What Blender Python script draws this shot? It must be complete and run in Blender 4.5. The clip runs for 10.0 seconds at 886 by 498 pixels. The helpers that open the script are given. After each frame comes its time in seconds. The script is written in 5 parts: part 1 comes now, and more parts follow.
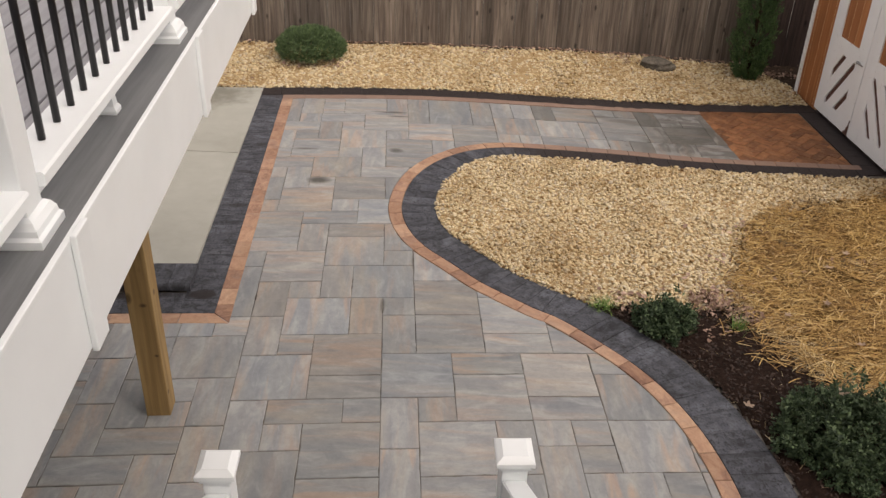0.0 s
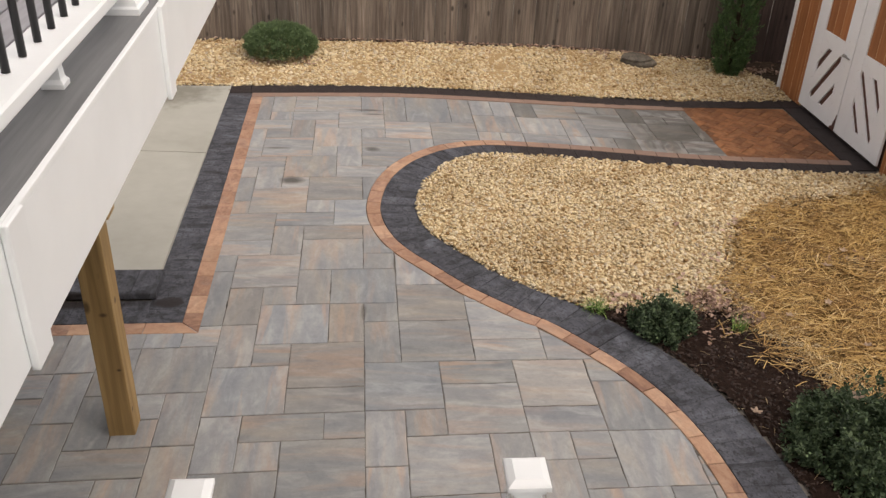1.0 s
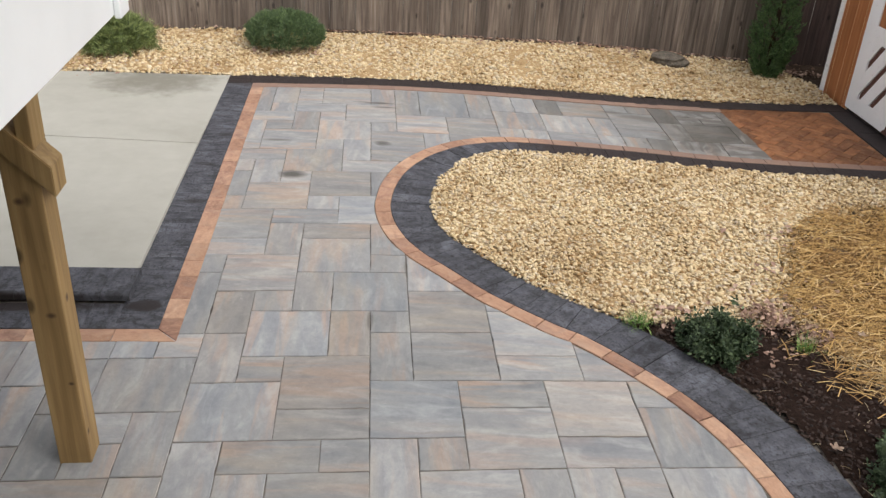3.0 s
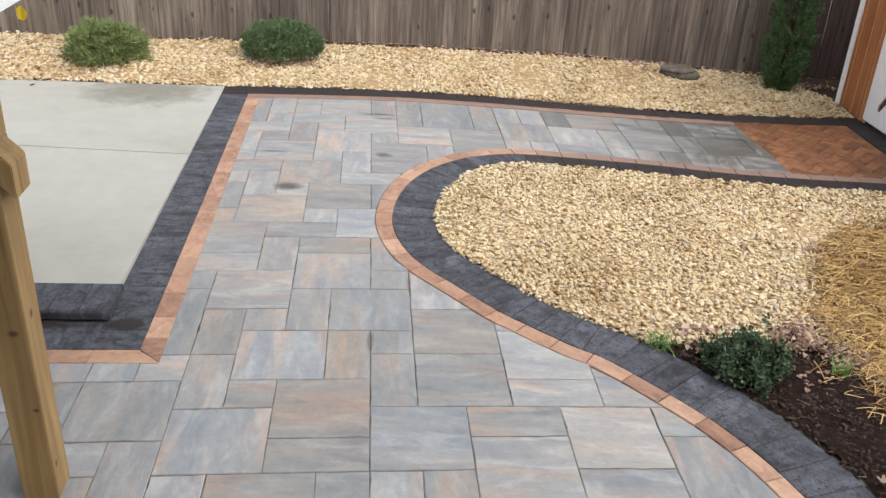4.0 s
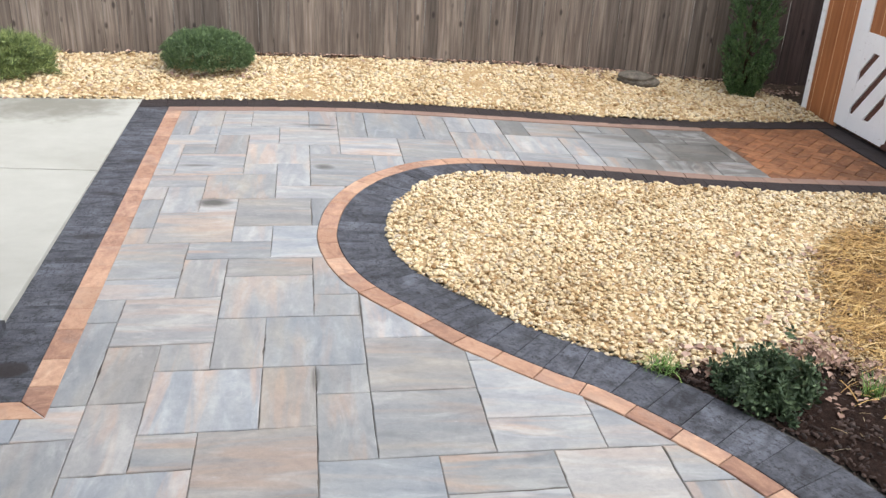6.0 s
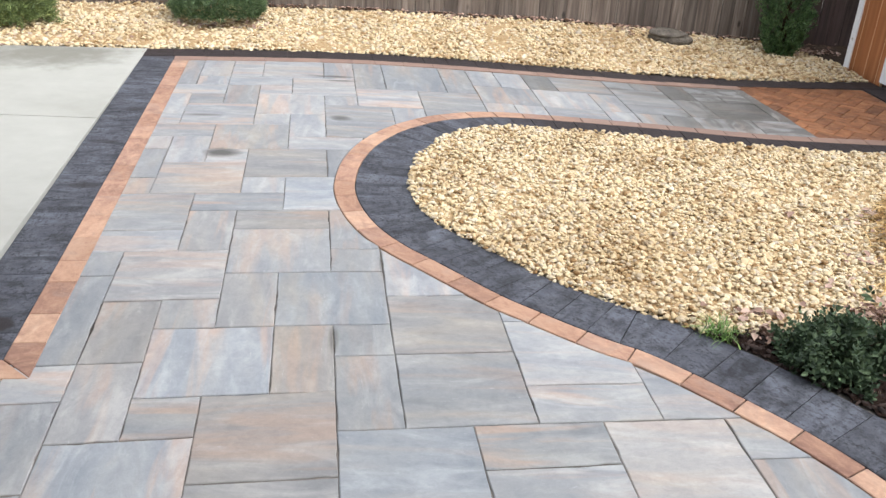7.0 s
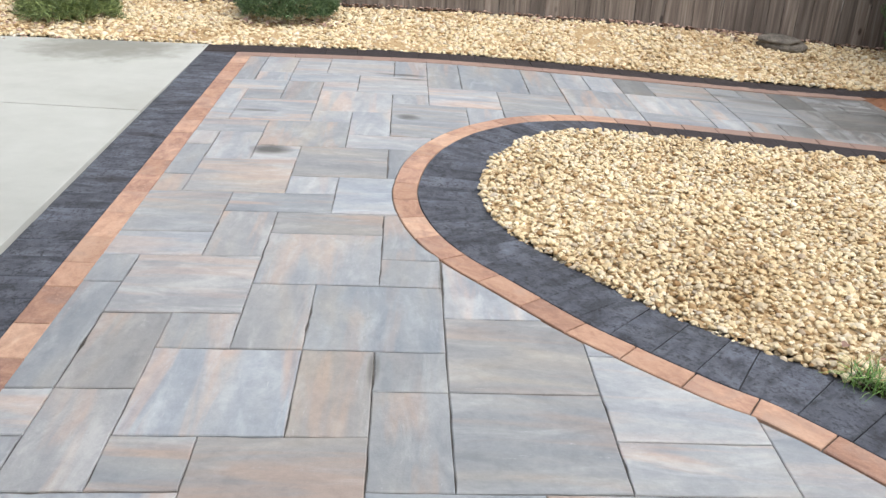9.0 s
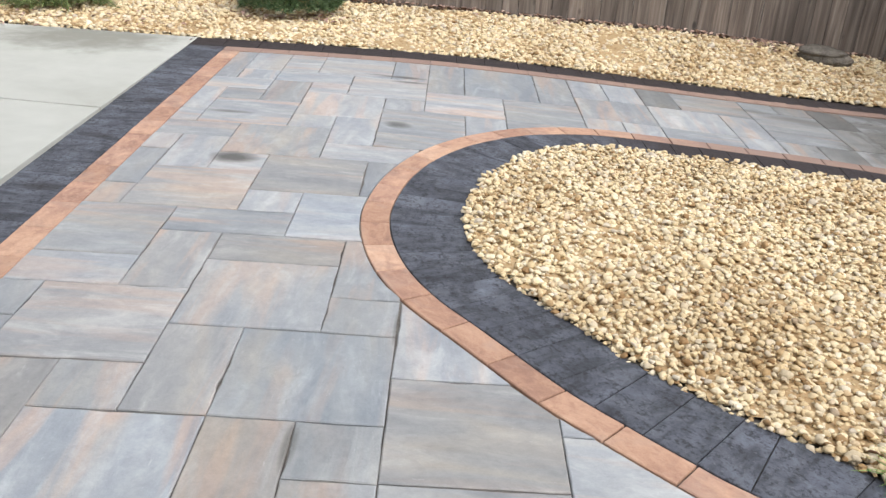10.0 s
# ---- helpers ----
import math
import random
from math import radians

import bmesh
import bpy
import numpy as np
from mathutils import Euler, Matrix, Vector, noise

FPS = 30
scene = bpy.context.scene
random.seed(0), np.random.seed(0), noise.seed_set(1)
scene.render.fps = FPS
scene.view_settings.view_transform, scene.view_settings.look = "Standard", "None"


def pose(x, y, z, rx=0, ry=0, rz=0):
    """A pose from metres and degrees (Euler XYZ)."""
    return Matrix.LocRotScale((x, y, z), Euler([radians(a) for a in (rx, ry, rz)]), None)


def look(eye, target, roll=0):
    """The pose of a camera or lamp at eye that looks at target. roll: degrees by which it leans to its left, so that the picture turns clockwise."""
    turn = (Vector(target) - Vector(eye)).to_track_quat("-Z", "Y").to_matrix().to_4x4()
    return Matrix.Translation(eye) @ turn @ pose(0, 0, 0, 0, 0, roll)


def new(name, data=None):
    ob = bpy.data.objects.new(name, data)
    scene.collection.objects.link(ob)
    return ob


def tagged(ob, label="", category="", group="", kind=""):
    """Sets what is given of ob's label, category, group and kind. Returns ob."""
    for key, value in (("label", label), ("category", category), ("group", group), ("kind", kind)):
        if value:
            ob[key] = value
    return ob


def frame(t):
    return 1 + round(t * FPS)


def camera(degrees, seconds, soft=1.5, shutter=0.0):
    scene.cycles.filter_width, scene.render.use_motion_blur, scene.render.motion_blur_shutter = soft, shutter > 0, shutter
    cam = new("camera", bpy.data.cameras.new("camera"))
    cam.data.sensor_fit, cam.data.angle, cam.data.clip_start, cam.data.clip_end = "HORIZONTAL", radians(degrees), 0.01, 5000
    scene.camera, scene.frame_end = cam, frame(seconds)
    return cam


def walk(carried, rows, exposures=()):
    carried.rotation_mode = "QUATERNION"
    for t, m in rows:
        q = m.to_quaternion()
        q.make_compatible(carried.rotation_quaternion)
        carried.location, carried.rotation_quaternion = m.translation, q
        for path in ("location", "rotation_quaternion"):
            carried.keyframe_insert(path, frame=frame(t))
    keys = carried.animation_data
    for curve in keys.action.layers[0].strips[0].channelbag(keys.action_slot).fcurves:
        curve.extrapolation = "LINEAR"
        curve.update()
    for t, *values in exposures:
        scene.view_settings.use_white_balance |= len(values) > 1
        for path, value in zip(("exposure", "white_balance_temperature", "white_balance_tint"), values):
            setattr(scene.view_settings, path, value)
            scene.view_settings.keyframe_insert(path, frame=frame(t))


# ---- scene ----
cam = camera(53.1, 10.0, 1.4)
PATH = [
    (0, (-0.08, -0.515, 3.652), (0.008, 1.214, 2.651), 1.8),
    (0.5, (-0.129, -0.349, 3.531), (-0.007, 1.385, 2.542), 1.8),
    (1, (-0.17, -0.18, 3.419), (-0.012, 1.552, 2.432), 2.2),
    (1.5, (-0.135, 0.017, 3.271), (0.022, 1.75, 2.286), 3.1),
    (2, (-0.158, 0.168, 3.17), (0.015, 1.902, 2.189), 3.1),
    (2.5, (-0.217, 0.328, 3.048), (-0.048, 2.066, 2.073), 2.9),
    (3, (-0.196, 0.513, 2.903), (-0.049, 2.266, 1.951), 3.1),
    (3.2, (-0.19, 0.559, 2.894), (-0.039, 2.319, 1.956), 3.0),
    (4.5, (-0.216, 1.038, 2.516), (-0.066, 2.816, 1.614), 3.3),
    (5, (-0.214, 1.198, 2.427), (-0.016, 2.975, 1.531), 3.3),
    (5.2, (-0.22, 1.273, 2.354), (0.01, 3.056, 1.475), 3.3),
    (6.3, (-0.218, 1.694, 2.095), (0.071, 3.494, 1.271), 3.1),
    (6.5, (-0.227, 1.774, 2.017), (0.069, 3.564, 1.175), 3.3),
    (7, (-0.257, 1.932, 1.887), (0.001, 3.71, 1.009), 3.4),
    (7.5, (-0.197, 2.097, 1.752), (-0.029, 3.88, 0.863), 3.1),
    (8, (-0.183, 2.223, 1.694), (-0.063, 4.022, 0.83), 3.1),
    (8.5, (-0.192, 2.401, 1.578), (-0.075, 4.211, 0.733), 3.0),
    (9, (-0.133, 2.564, 1.524), (-0.057, 4.379, 0.689), 2.8),
    (9.5, (0.025, 2.862, 1.431), (0.035, 4.691, 0.62), 3.6),
    (10, (0.116, 3.144, 1.41), (0.121, 4.961, 0.574), 4.1),
]
EXPOSURES = [(0.0, 0.56, 7500, 17), (1.5, 0.75, 7350, 16), (3.0, 0.94, 6850, 13), (4.5, 1.27, 6500, 12), (5.2, 1.41, 6450, 12), (6.5, 1.43, 6350, 12), (8.5, 1.39, 6250, 11), (10.0, 1.31, 6300, 11)]
walk(cam, [(t, look(eye, target, roll)) for t, eye, target, roll in PATH], EXPOSURES)

SKY = 0.15
world = bpy.data.worlds.new("sky_world")
scene.world = world
world.use_nodes = True
wt = world.node_tree
sky = wt.nodes.new("ShaderNodeTexSky")
sky.sky_type = "NISHITA"
sky.sun_disc = False
sky.sun_elevation, sky.sun_rotation = radians(50), radians(137)
sky.air_density, sky.dust_density, sky.ozone_density = 1.0, 2.0, 1.0
hsv = wt.nodes.new("ShaderNodeHueSaturation")
hsv.inputs["Saturation"].default_value = 0.18
wt.links.new(sky.outputs[0], hsv.inputs["Color"])
wt.links.new(hsv.outputs[0], wt.nodes["Background"].inputs["Color"])
wt.nodes["Background"].inputs["Strength"].default_value = SKY
sun_data = bpy.data.lights.new("sun", "SUN")
sun_data.energy, sun_data.angle, sun_data.color = 0.69, radians(60), (1.0, 0.96, 0.9)
sun = new("sun", sun_data)
sun.matrix_world = look((10.5, -15, 22), (0, 0, 0))

# ------------------------------------------------------------ terrain


def softplus(v, k=0.35):
    return k * math.log1p(math.exp(v / k))


def zg(x):
    """Height of the paving at x: level at the house side, falling away to the lawn side."""
    if x > 12:
        return -0.2176
    return -0.068 * (softplus(x - 0.1) - softplus(x - 3.3))


def slope(x):
    return (zg(x + 0.05) - zg(x - 0.05)) / 0.1


def lay(x, y, dz=0.0, turn=0.0):
    """The pose of a flat piece that lies on the paving at (x, y)."""
    return pose(x, y, zg(x) + dz, 0, -math.degrees(math.atan(slope(x))), 0) @ pose(0, 0, 0, 0, 0, turn)


# ------------------------------------------------------------ materials


class Mat:
    """A small builder of procedural materials."""

    def __init__(self, name, rough=0.7, metal=0.0, spec=0.5):
        self.m = bpy.data.materials.new(name)
        self.m.use_nodes = True
        self.t = self.m.node_tree
        self.b = self.t.nodes["Principled BSDF"]
        self.b.inputs["Roughness"].default_value = rough
        self.b.inputs["Metallic"].default_value = metal
        self.b.inputs["Specular IOR Level"].default_value = spec
        self.co = self.node("ShaderNodeTexCoord").outputs["Object"]

    def node(self, kind):
        return self.t.nodes.new(kind)

    def link(self, a, b):
        self.t.links.new(a, b)

    def spread(self, amount=20.0):
        """Shift the pattern by a random amount for each object."""
        inf = self.node("ShaderNodeObjectInfo")
        mul = self.node("ShaderNodeMath")
        mul.operation = "MULTIPLY"
        mul.inputs[1].default_value = amount
        self.link(inf.outputs["Random"], mul.inputs[0])
        add = self.node("ShaderNodeVectorMath")
        self.link(self.co, add.inputs[0])
        self.link(mul.outputs[0], add.inputs[1])
        self.co = add.outputs[0]
        return inf.outputs["Random"]

    def noise(self, scale, stretch=(1, 1, 1), detail=4.0, rough=0.55, distort=0.0):
        mp = self.node("ShaderNodeMapping")
        mp.inputs["Scale"].default_value = stretch
        self.link(self.co, mp.inputs[0])
        n = self.node("ShaderNodeTexNoise")
        n.inputs["Scale"].default_value = scale
        n.inputs["Detail"].default_value = detail
        n.inputs["Roughness"].default_value = rough
        n.inputs["Distortion"].default_value = distort
        self.link(mp.outputs[0], n.inputs["Vector"])
        return n.outputs["Fac"]

    def ramp(self, fac, *stops):
        r = self.node("ShaderNodeValToRGB")
        el = r.color_ramp.elements
        while len(el) < len(stops):
            el.new(0.5)
        for e, (p, c) in zip(el, stops):
            e.position = p
            e.color = (*c, 1) if len(c) == 3 else c
        self.link(fac, r.inputs[0])
        return r.outputs[0]

    def mix(self, fac, a, b, how="MIX"):
        n = self.node("ShaderNodeMix")
        n.data_type, n.blend_type = "RGBA", how
        for socket, v in ((n.inputs[0], fac), (n.inputs[6], a), (n.inputs[7], b)):
            if isinstance(v, (int, float)):
                socket.default_value = v
            elif isinstance(v, tuple):
                socket.default_value = (*v, 1)
            else:
                self.link(v, socket)
        return n.outputs[2]

    def maths(self, how, a, b):
        n = self.node("ShaderNodeMath")
        n.operation = how
        for socket, v in ((n.inputs[0], a), (n.inputs[1], b)):
            if isinstance(v, (int, float)):
                socket.default_value = v
            else:
                self.link(v, socket)
        return n.outputs[0]

    def colour(self, c):
        if isinstance(c, tuple):
            self.b.inputs["Base Color"].default_value = (*c, 1)
        else:
            self.link(c, self.b.inputs["Base Color"])
        return self

    def bump(self, height, strength=0.3, distance=0.01):
        n = self.node("ShaderNodeBump")
        n.inputs["Strength"].default_value = strength
        n.inputs["Distance"].default_value = distance
        self.link(height, n.inputs["Height"])
        self.link(n.outputs[0], self.b.inputs["Normal"])
        return self

    def rough(self, fac, lo, hi):
        n = self.node("ShaderNodeMapRange")
        n.inputs["To Min"].default_value, n.inputs["To Max"].default_value = lo, hi
        self.link(fac, n.inputs[0])
        self.link(n.outputs[0], self.b.inputs["Roughness"])
        return self

    def island(self):
        return self.node("ShaderNodeNewGeometry").outputs["Random Per Island"]


def grey(v):
    return (v, v, v)


STAINS = ((-0.885, 7.09, 0.13, 0.085, 0.97), (-0.166, 7.814, 0.09, 0.065, 0.85), (-1.08, 7.82, 0.14, 0.03, 0.75), (-0.20, 8.86, 0.17, 0.035, 0.85),
          (-0.15, 8.745, 0.14, 0.03, 0.7), (-0.38, 8.88, 0.10, 0.02, 0.5), (-0.235, 4.97, 0.022, 0.11, 0.6), (-0.008, 5.62, 0.012, 0.12, 0.55),
          (2.47, 9.05, 0.30, 0.07, 0.6), (2.95, 9.15, 0.25, 0.10, 0.5), (3.03, 8.50, 0.30, 0.12, 0.6), (3.40, 8.85, 0.15, 0.20, 0.5), (2.75, 8.3, 0.3, 0.08, 0.4),
          (2.19, 9.15, 0.16, 0.05, 0.50), (3.04, 9.37, 0.20, 0.05, 0.60), (3.12, 8.98, 0.22, 0.07, 0.55), (3.12, 8.58, 0.18, 0.06, 0.50), (3.40, 8.91, 0.12, 0.12, 0.50), (2.62, 8.97, 0.18, 0.05, 0.45), (1.89, 9.39, 0.20, 0.04, 0.40), (2.83, 8.62, 0.25, 0.05, 0.35))


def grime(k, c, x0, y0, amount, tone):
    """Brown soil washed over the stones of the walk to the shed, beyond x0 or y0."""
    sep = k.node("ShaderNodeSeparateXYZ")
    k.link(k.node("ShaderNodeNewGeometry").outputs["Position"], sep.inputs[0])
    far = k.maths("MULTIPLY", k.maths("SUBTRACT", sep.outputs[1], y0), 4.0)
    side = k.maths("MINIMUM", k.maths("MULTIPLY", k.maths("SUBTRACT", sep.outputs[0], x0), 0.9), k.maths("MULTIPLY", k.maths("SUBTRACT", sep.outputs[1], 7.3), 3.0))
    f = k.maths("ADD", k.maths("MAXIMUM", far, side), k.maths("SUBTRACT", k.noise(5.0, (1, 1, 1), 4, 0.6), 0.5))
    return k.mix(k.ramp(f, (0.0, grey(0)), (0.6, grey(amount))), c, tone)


def paver_material():
    k = Mat("blended_stone_paver", 0.6, spec=0.35)
    where = k.node("ShaderNodeNewGeometry").outputs["Position"]
    rnd = k.spread(37.0)
    rnd2 = k.maths("FRACT", k.maths("MULTIPLY", rnd, 7.31), 0.0)
    rnd3 = k.maths("FRACT", k.maths("MULTIPLY", rnd, 13.77), 0.0)
    broad = k.noise(2.4, (0.6, 2.3, 1), 3, 0.5, 0.6)
    streak = k.noise(2.9, (0.42, 2.9, 1), 4, 0.5, 0.5)
    cloud = k.noise(5.0, (0.6, 2.0, 1), 5, 0.6, 0.7)
    fine = k.noise(170, (1, 1, 1), 3, 0.6)
    grain = k.noise(48, (1, 1.6, 1), 4, 0.65)
    base = k.ramp(k.maths("ADD", broad, k.maths("MULTIPLY", k.maths("SUBTRACT", rnd2, 0.48), 0.11)),
                  (0.25, (0.222, 0.236, 0.251)), (0.42, (0.270, 0.283, 0.293)), (0.56, (0.306, 0.312, 0.310)), (0.70, (0.344, 0.330, 0.304)), (0.86, (0.380, 0.346, 0.304)))
    warm = k.maths("MULTIPLY", k.ramp(streak, (0.50, grey(0)), (0.63, grey(1))), k.maths("ADD", k.maths("MULTIPLY", rnd3, 0.48), 0.13))
    c = k.mix(warm, base, (0.48, 0.335, 0.246))
    pale = k.maths("MULTIPLY", k.ramp(cloud, (0.51, grey(0)), (0.68, grey(1))), 0.45)
    c = k.mix(pale, c, (0.47, 0.48, 0.475))
    mottle = k.noise(19, (1, 1.2, 1), 5, 0.7, 0.5)
    c = k.mix(0.55, c, k.ramp(mottle, (0.3, (0.80, 0.81, 0.83)), (0.5, grey(1.0)), (0.68, (1.17, 1.15, 1.12))), "MULTIPLY")
    dim = k.maths("MULTIPLY", k.ramp(cloud, (0.32, grey(1)), (0.46, grey(0))), 0.27)
    c = k.mix(dim, c, (0.15, 0.157, 0.168))
    c = k.mix(1.0, c, k.ramp(rnd, (0.0, grey(0.80)), (1.0, grey(1.1))), "MULTIPLY")
    c = k.mix(0.18, c, k.ramp(fine, (0.25, grey(0.7)), (0.75, grey(1.2))), "MULTIPLY")
    c = k.mix(0.14, c, k.ramp(grain, (0.3, grey(0.75)), (0.7, grey(1.18))), "MULTIPLY")
    c = k.mix(1.0, c, k.node("ShaderNodeObjectInfo").outputs["Color"], "MULTIPLY")
    sep = k.node("ShaderNodeSeparateXYZ")
    k.link(where, sep.inputs[0])
    for x, y, rx, ry, amount in STAINS:
        dx = k.maths("DIVIDE", k.maths("SUBTRACT", sep.outputs[0], x), rx)
        dy = k.maths("DIVIDE", k.maths("SUBTRACT", sep.outputs[1], y), ry)
        d = k.maths("ADD", k.maths("MULTIPLY", dx, dx), k.maths("MULTIPLY", dy, dy))
        d = k.maths("ADD", d, k.maths("MULTIPLY", cloud, 1.1))
        c = k.mix(k.ramp(k.maths("MULTIPLY", d, 0.5), (0.32, grey(amount)), (0.8, grey(0))), c, (0.085, 0.082, 0.074))
    scuff = k.noise(26, (0.6, 1.8, 1), 6, 0.75, 0.4)
    c = k.mix(k.maths("MULTIPLY", k.ramp(scuff, (0.62, grey(0)), (0.74, grey(1))), 0.4), c, (0.52, 0.53, 0.52))
    c = k.mix(k.maths("MULTIPLY", k.ramp(scuff, (0.26, grey(1)), (0.36, grey(0))), 0.35), c, (0.16, 0.155, 0.15))
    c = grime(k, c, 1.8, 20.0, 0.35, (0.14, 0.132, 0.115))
    # muddy smears that gather towards the shed end of the walk
    mud = k.noise(3.2, (0.8, 1.6, 1), 5, 0.62, 1.1)
    end = k.node("ShaderNodeMapRange")
    end.inputs["From Min"].default_value, end.inputs["From Max"].default_value = 1.7, 3.5
    end.inputs["To Min"].default_value, end.inputs["To Max"].default_value = -0.22, 0.10
    k.link(sep.outputs[0], end.inputs[0])
    mud = k.maths("ADD", mud, end.outputs[0])
    c = k.mix(k.ramp(mud, (0.50, grey(0)), (0.60, grey(0.72))), c, (0.098, 0.094, 0.085))
    k.colour(c).bump(k.maths("ADD", k.maths("MULTIPLY", fine, 0.5), k.maths("MULTIPLY", cloud, 1.2)), 0.3, 0.006)
    k.rough(cloud, 0.5, 0.72)
    return k.m


def brick_material():
    k = Mat("orange_clay_paver", 0.75, spec=0.3)
    rnd = k.spread(23.0)
    rnd2 = k.maths("FRACT", k.maths("MULTIPLY", rnd, 9.7), 0.0)
    n = k.noise(6, (1, 1.6, 1), 5, 0.65, 0.8)
    spot = k.noise(24, (1, 1.4, 1), 5, 0.7, 0.6)
    fine = k.noise(170, (1, 1, 1), 3)
    c = k.ramp(k.maths("ADD", n, k.maths("MULTIPLY", k.maths("SUBTRACT", rnd2, 0.5), 0.28)),
               (0.22, (0.25, 0.142, 0.104)), (0.40, (0.36, 0.212, 0.150)), (0.56, (0.455, 0.278, 0.186)), (0.78, (0.54, 0.362, 0.252)))
    c = k.mix(k.maths("MULTIPLY", k.ramp(spot, (0.52, grey(0)), (0.68, grey(1))), 0.38), c, (0.58, 0.39, 0.265))
    c = k.mix(k.maths("MULTIPLY", k.ramp(spot, (0.32, grey(1)), (0.48, grey(0))), 0.3), c, (0.20, 0.105, 0.075))
    c = k.mix(1.0, c, k.ramp(rnd, (0, (0.78, 0.75, 0.74)), (0.5, (0.98, 0.96, 0.95)), (1, (1.09, 1.13, 1.14))), "MULTIPLY")
    c = k.mix(0.35, c, k.ramp(fine, (0.25, grey(0.7)), (0.75, grey(1.2))), "MULTIPLY")
    dusty = k.noise(4.5, (1, 1, 1), 5, 0.65, 0.9)
    c = k.mix(k.maths("MULTIPLY", k.ramp(dusty, (0.52, grey(0)), (0.66, grey(1))), 0.5), c, (0.33, 0.235, 0.185))
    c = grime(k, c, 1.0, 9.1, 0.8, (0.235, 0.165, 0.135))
    k.colour(c).bump(k.maths("ADD", n, fine), 0.3, 0.005)
    return k.m


def herring_material():
    k = Mat("red_clay_brick", 0.75)
    rnd = k.spread(23.0)
    n = k.noise(9, (1, 1.5, 1), 4, 0.6, 0.4)
    c = k.ramp(n, (0.28, (0.13, 0.052, 0.022)), (0.5, (0.225, 0.092, 0.037)), (0.72, (0.31, 0.145, 0.065)))
    c = k.mix(1.0, c, k.ramp(rnd, (0, grey(0.62)), (1, grey(1.4))), "MULTIPLY")
    c = k.mix(k.maths("MULTIPLY", k.ramp(k.noise(14, (1, 1, 1), 5, 0.7), (0.55, grey(0)), (0.7, grey(1))), 0.35), c, (0.42, 0.27, 0.17))
    k.colour(c).bump(n, 0.3, 0.005)
    return k.m


# damp patches on the charcoal stones at the step's foot; the first also paints coping shade
DAMP_AND_SHADE = ((-2.6, 5.085, 0.95, 0.075, 0.95), (-1.58, 5.10, 0.12, 0.075, 0.85), (-1.56, 6.55, 0.10, 0.05, 0.5), (-1.60, 7.25, 0.10, 0.04, 0.5), (-1.55, 7.9, 0.09, 0.05, 0.5))


def charcoal_material():
    k = Mat("charcoal_paver", 0.7, spec=0.3)
    rnd = k.spread(31.0)
    n = k.noise(5, (1.2, 1.6, 1), 4, 0.55, 0.6)
    dust = k.noise(9, (1, 1.5, 1), 5, 0.65, 0.8)
    fine = k.noise(200, (1, 1, 1), 3)
    c = k.ramp(n, (0.25, (0.049, 0.051, 0.062)), (0.5, (0.078, 0.083, 0.099)), (0.75, (0.112, 0.12, 0.140)))
    c = k.mix(k.maths("MULTIPLY", k.ramp(dust, (0.46, grey(0)), (0.72, grey(1))), 0.45), c, (0.135, 0.142, 0.156))
    blot = k.noise(15, (1, 1.5, 1), 6, 0.75, 1.0)
    c = k.mix(k.maths("MULTIPLY", k.ramp(blot, (0.36, grey(1)), (0.48, grey(0))), 0.6), c, (0.024, 0.024, 0.028))
    smear = k.noise(7.0, (2.2, 0.7, 1), 4, 0.55, 0.7)
    c = k.mix(0.85, c, k.ramp(smear, (0.36, grey(0.45)), (0.5, grey(1.0)), (0.66, (1.28, 1.3, 1.33))), "MULTIPLY")
    speck = k.noise(75, (1, 1, 1), 2, 0.5)
    c = k.mix(k.maths("MULTIPLY", k.ramp(speck, (0.66, grey(0)), (0.74, grey(1))), 0.3), c, (0.2, 0.205, 0.215))
    c = k.mix(1.0, c, k.ramp(rnd, (0, grey(0.82)), (1, grey(1.15))), "MULTIPLY")
    c = k.mix(0.4, c, k.ramp(fine, (0.25, grey(0.65)), (0.75, grey(1.25))), "MULTIPLY")
    grit = k.noise(62, (1, 1, 1), 4, 0.7)
    c = k.mix(k.maths("MULTIPLY", k.maths("MULTIPLY", k.ramp(grit, (0.42, grey(1)), (0.5, grey(0))), k.ramp(blot, (0.44, grey(1)), (0.6, grey(0)))), 0.75), c, (0.018, 0.017, 0.02))
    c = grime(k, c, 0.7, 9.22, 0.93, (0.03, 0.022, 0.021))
    sep = k.node("ShaderNodeSeparateXYZ")
    k.link(k.node("ShaderNodeNewGeometry").outputs["Position"], sep.inputs[0])
    # long first patch puts the shade under the coping into the colour
    for x, y, rx, ry, amount in DAMP_AND_SHADE:
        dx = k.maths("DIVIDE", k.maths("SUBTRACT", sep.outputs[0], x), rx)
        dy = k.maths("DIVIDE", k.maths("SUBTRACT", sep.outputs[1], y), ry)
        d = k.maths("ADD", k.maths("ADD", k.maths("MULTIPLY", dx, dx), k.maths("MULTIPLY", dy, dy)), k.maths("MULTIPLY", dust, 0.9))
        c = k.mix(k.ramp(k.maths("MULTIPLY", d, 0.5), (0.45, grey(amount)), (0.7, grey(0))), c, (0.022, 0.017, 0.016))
    k.colour(c).bump(k.maths("ADD", n, fine), 0.3, 0.005)
    k.rough(n, 0.6, 0.85)
    return k.m


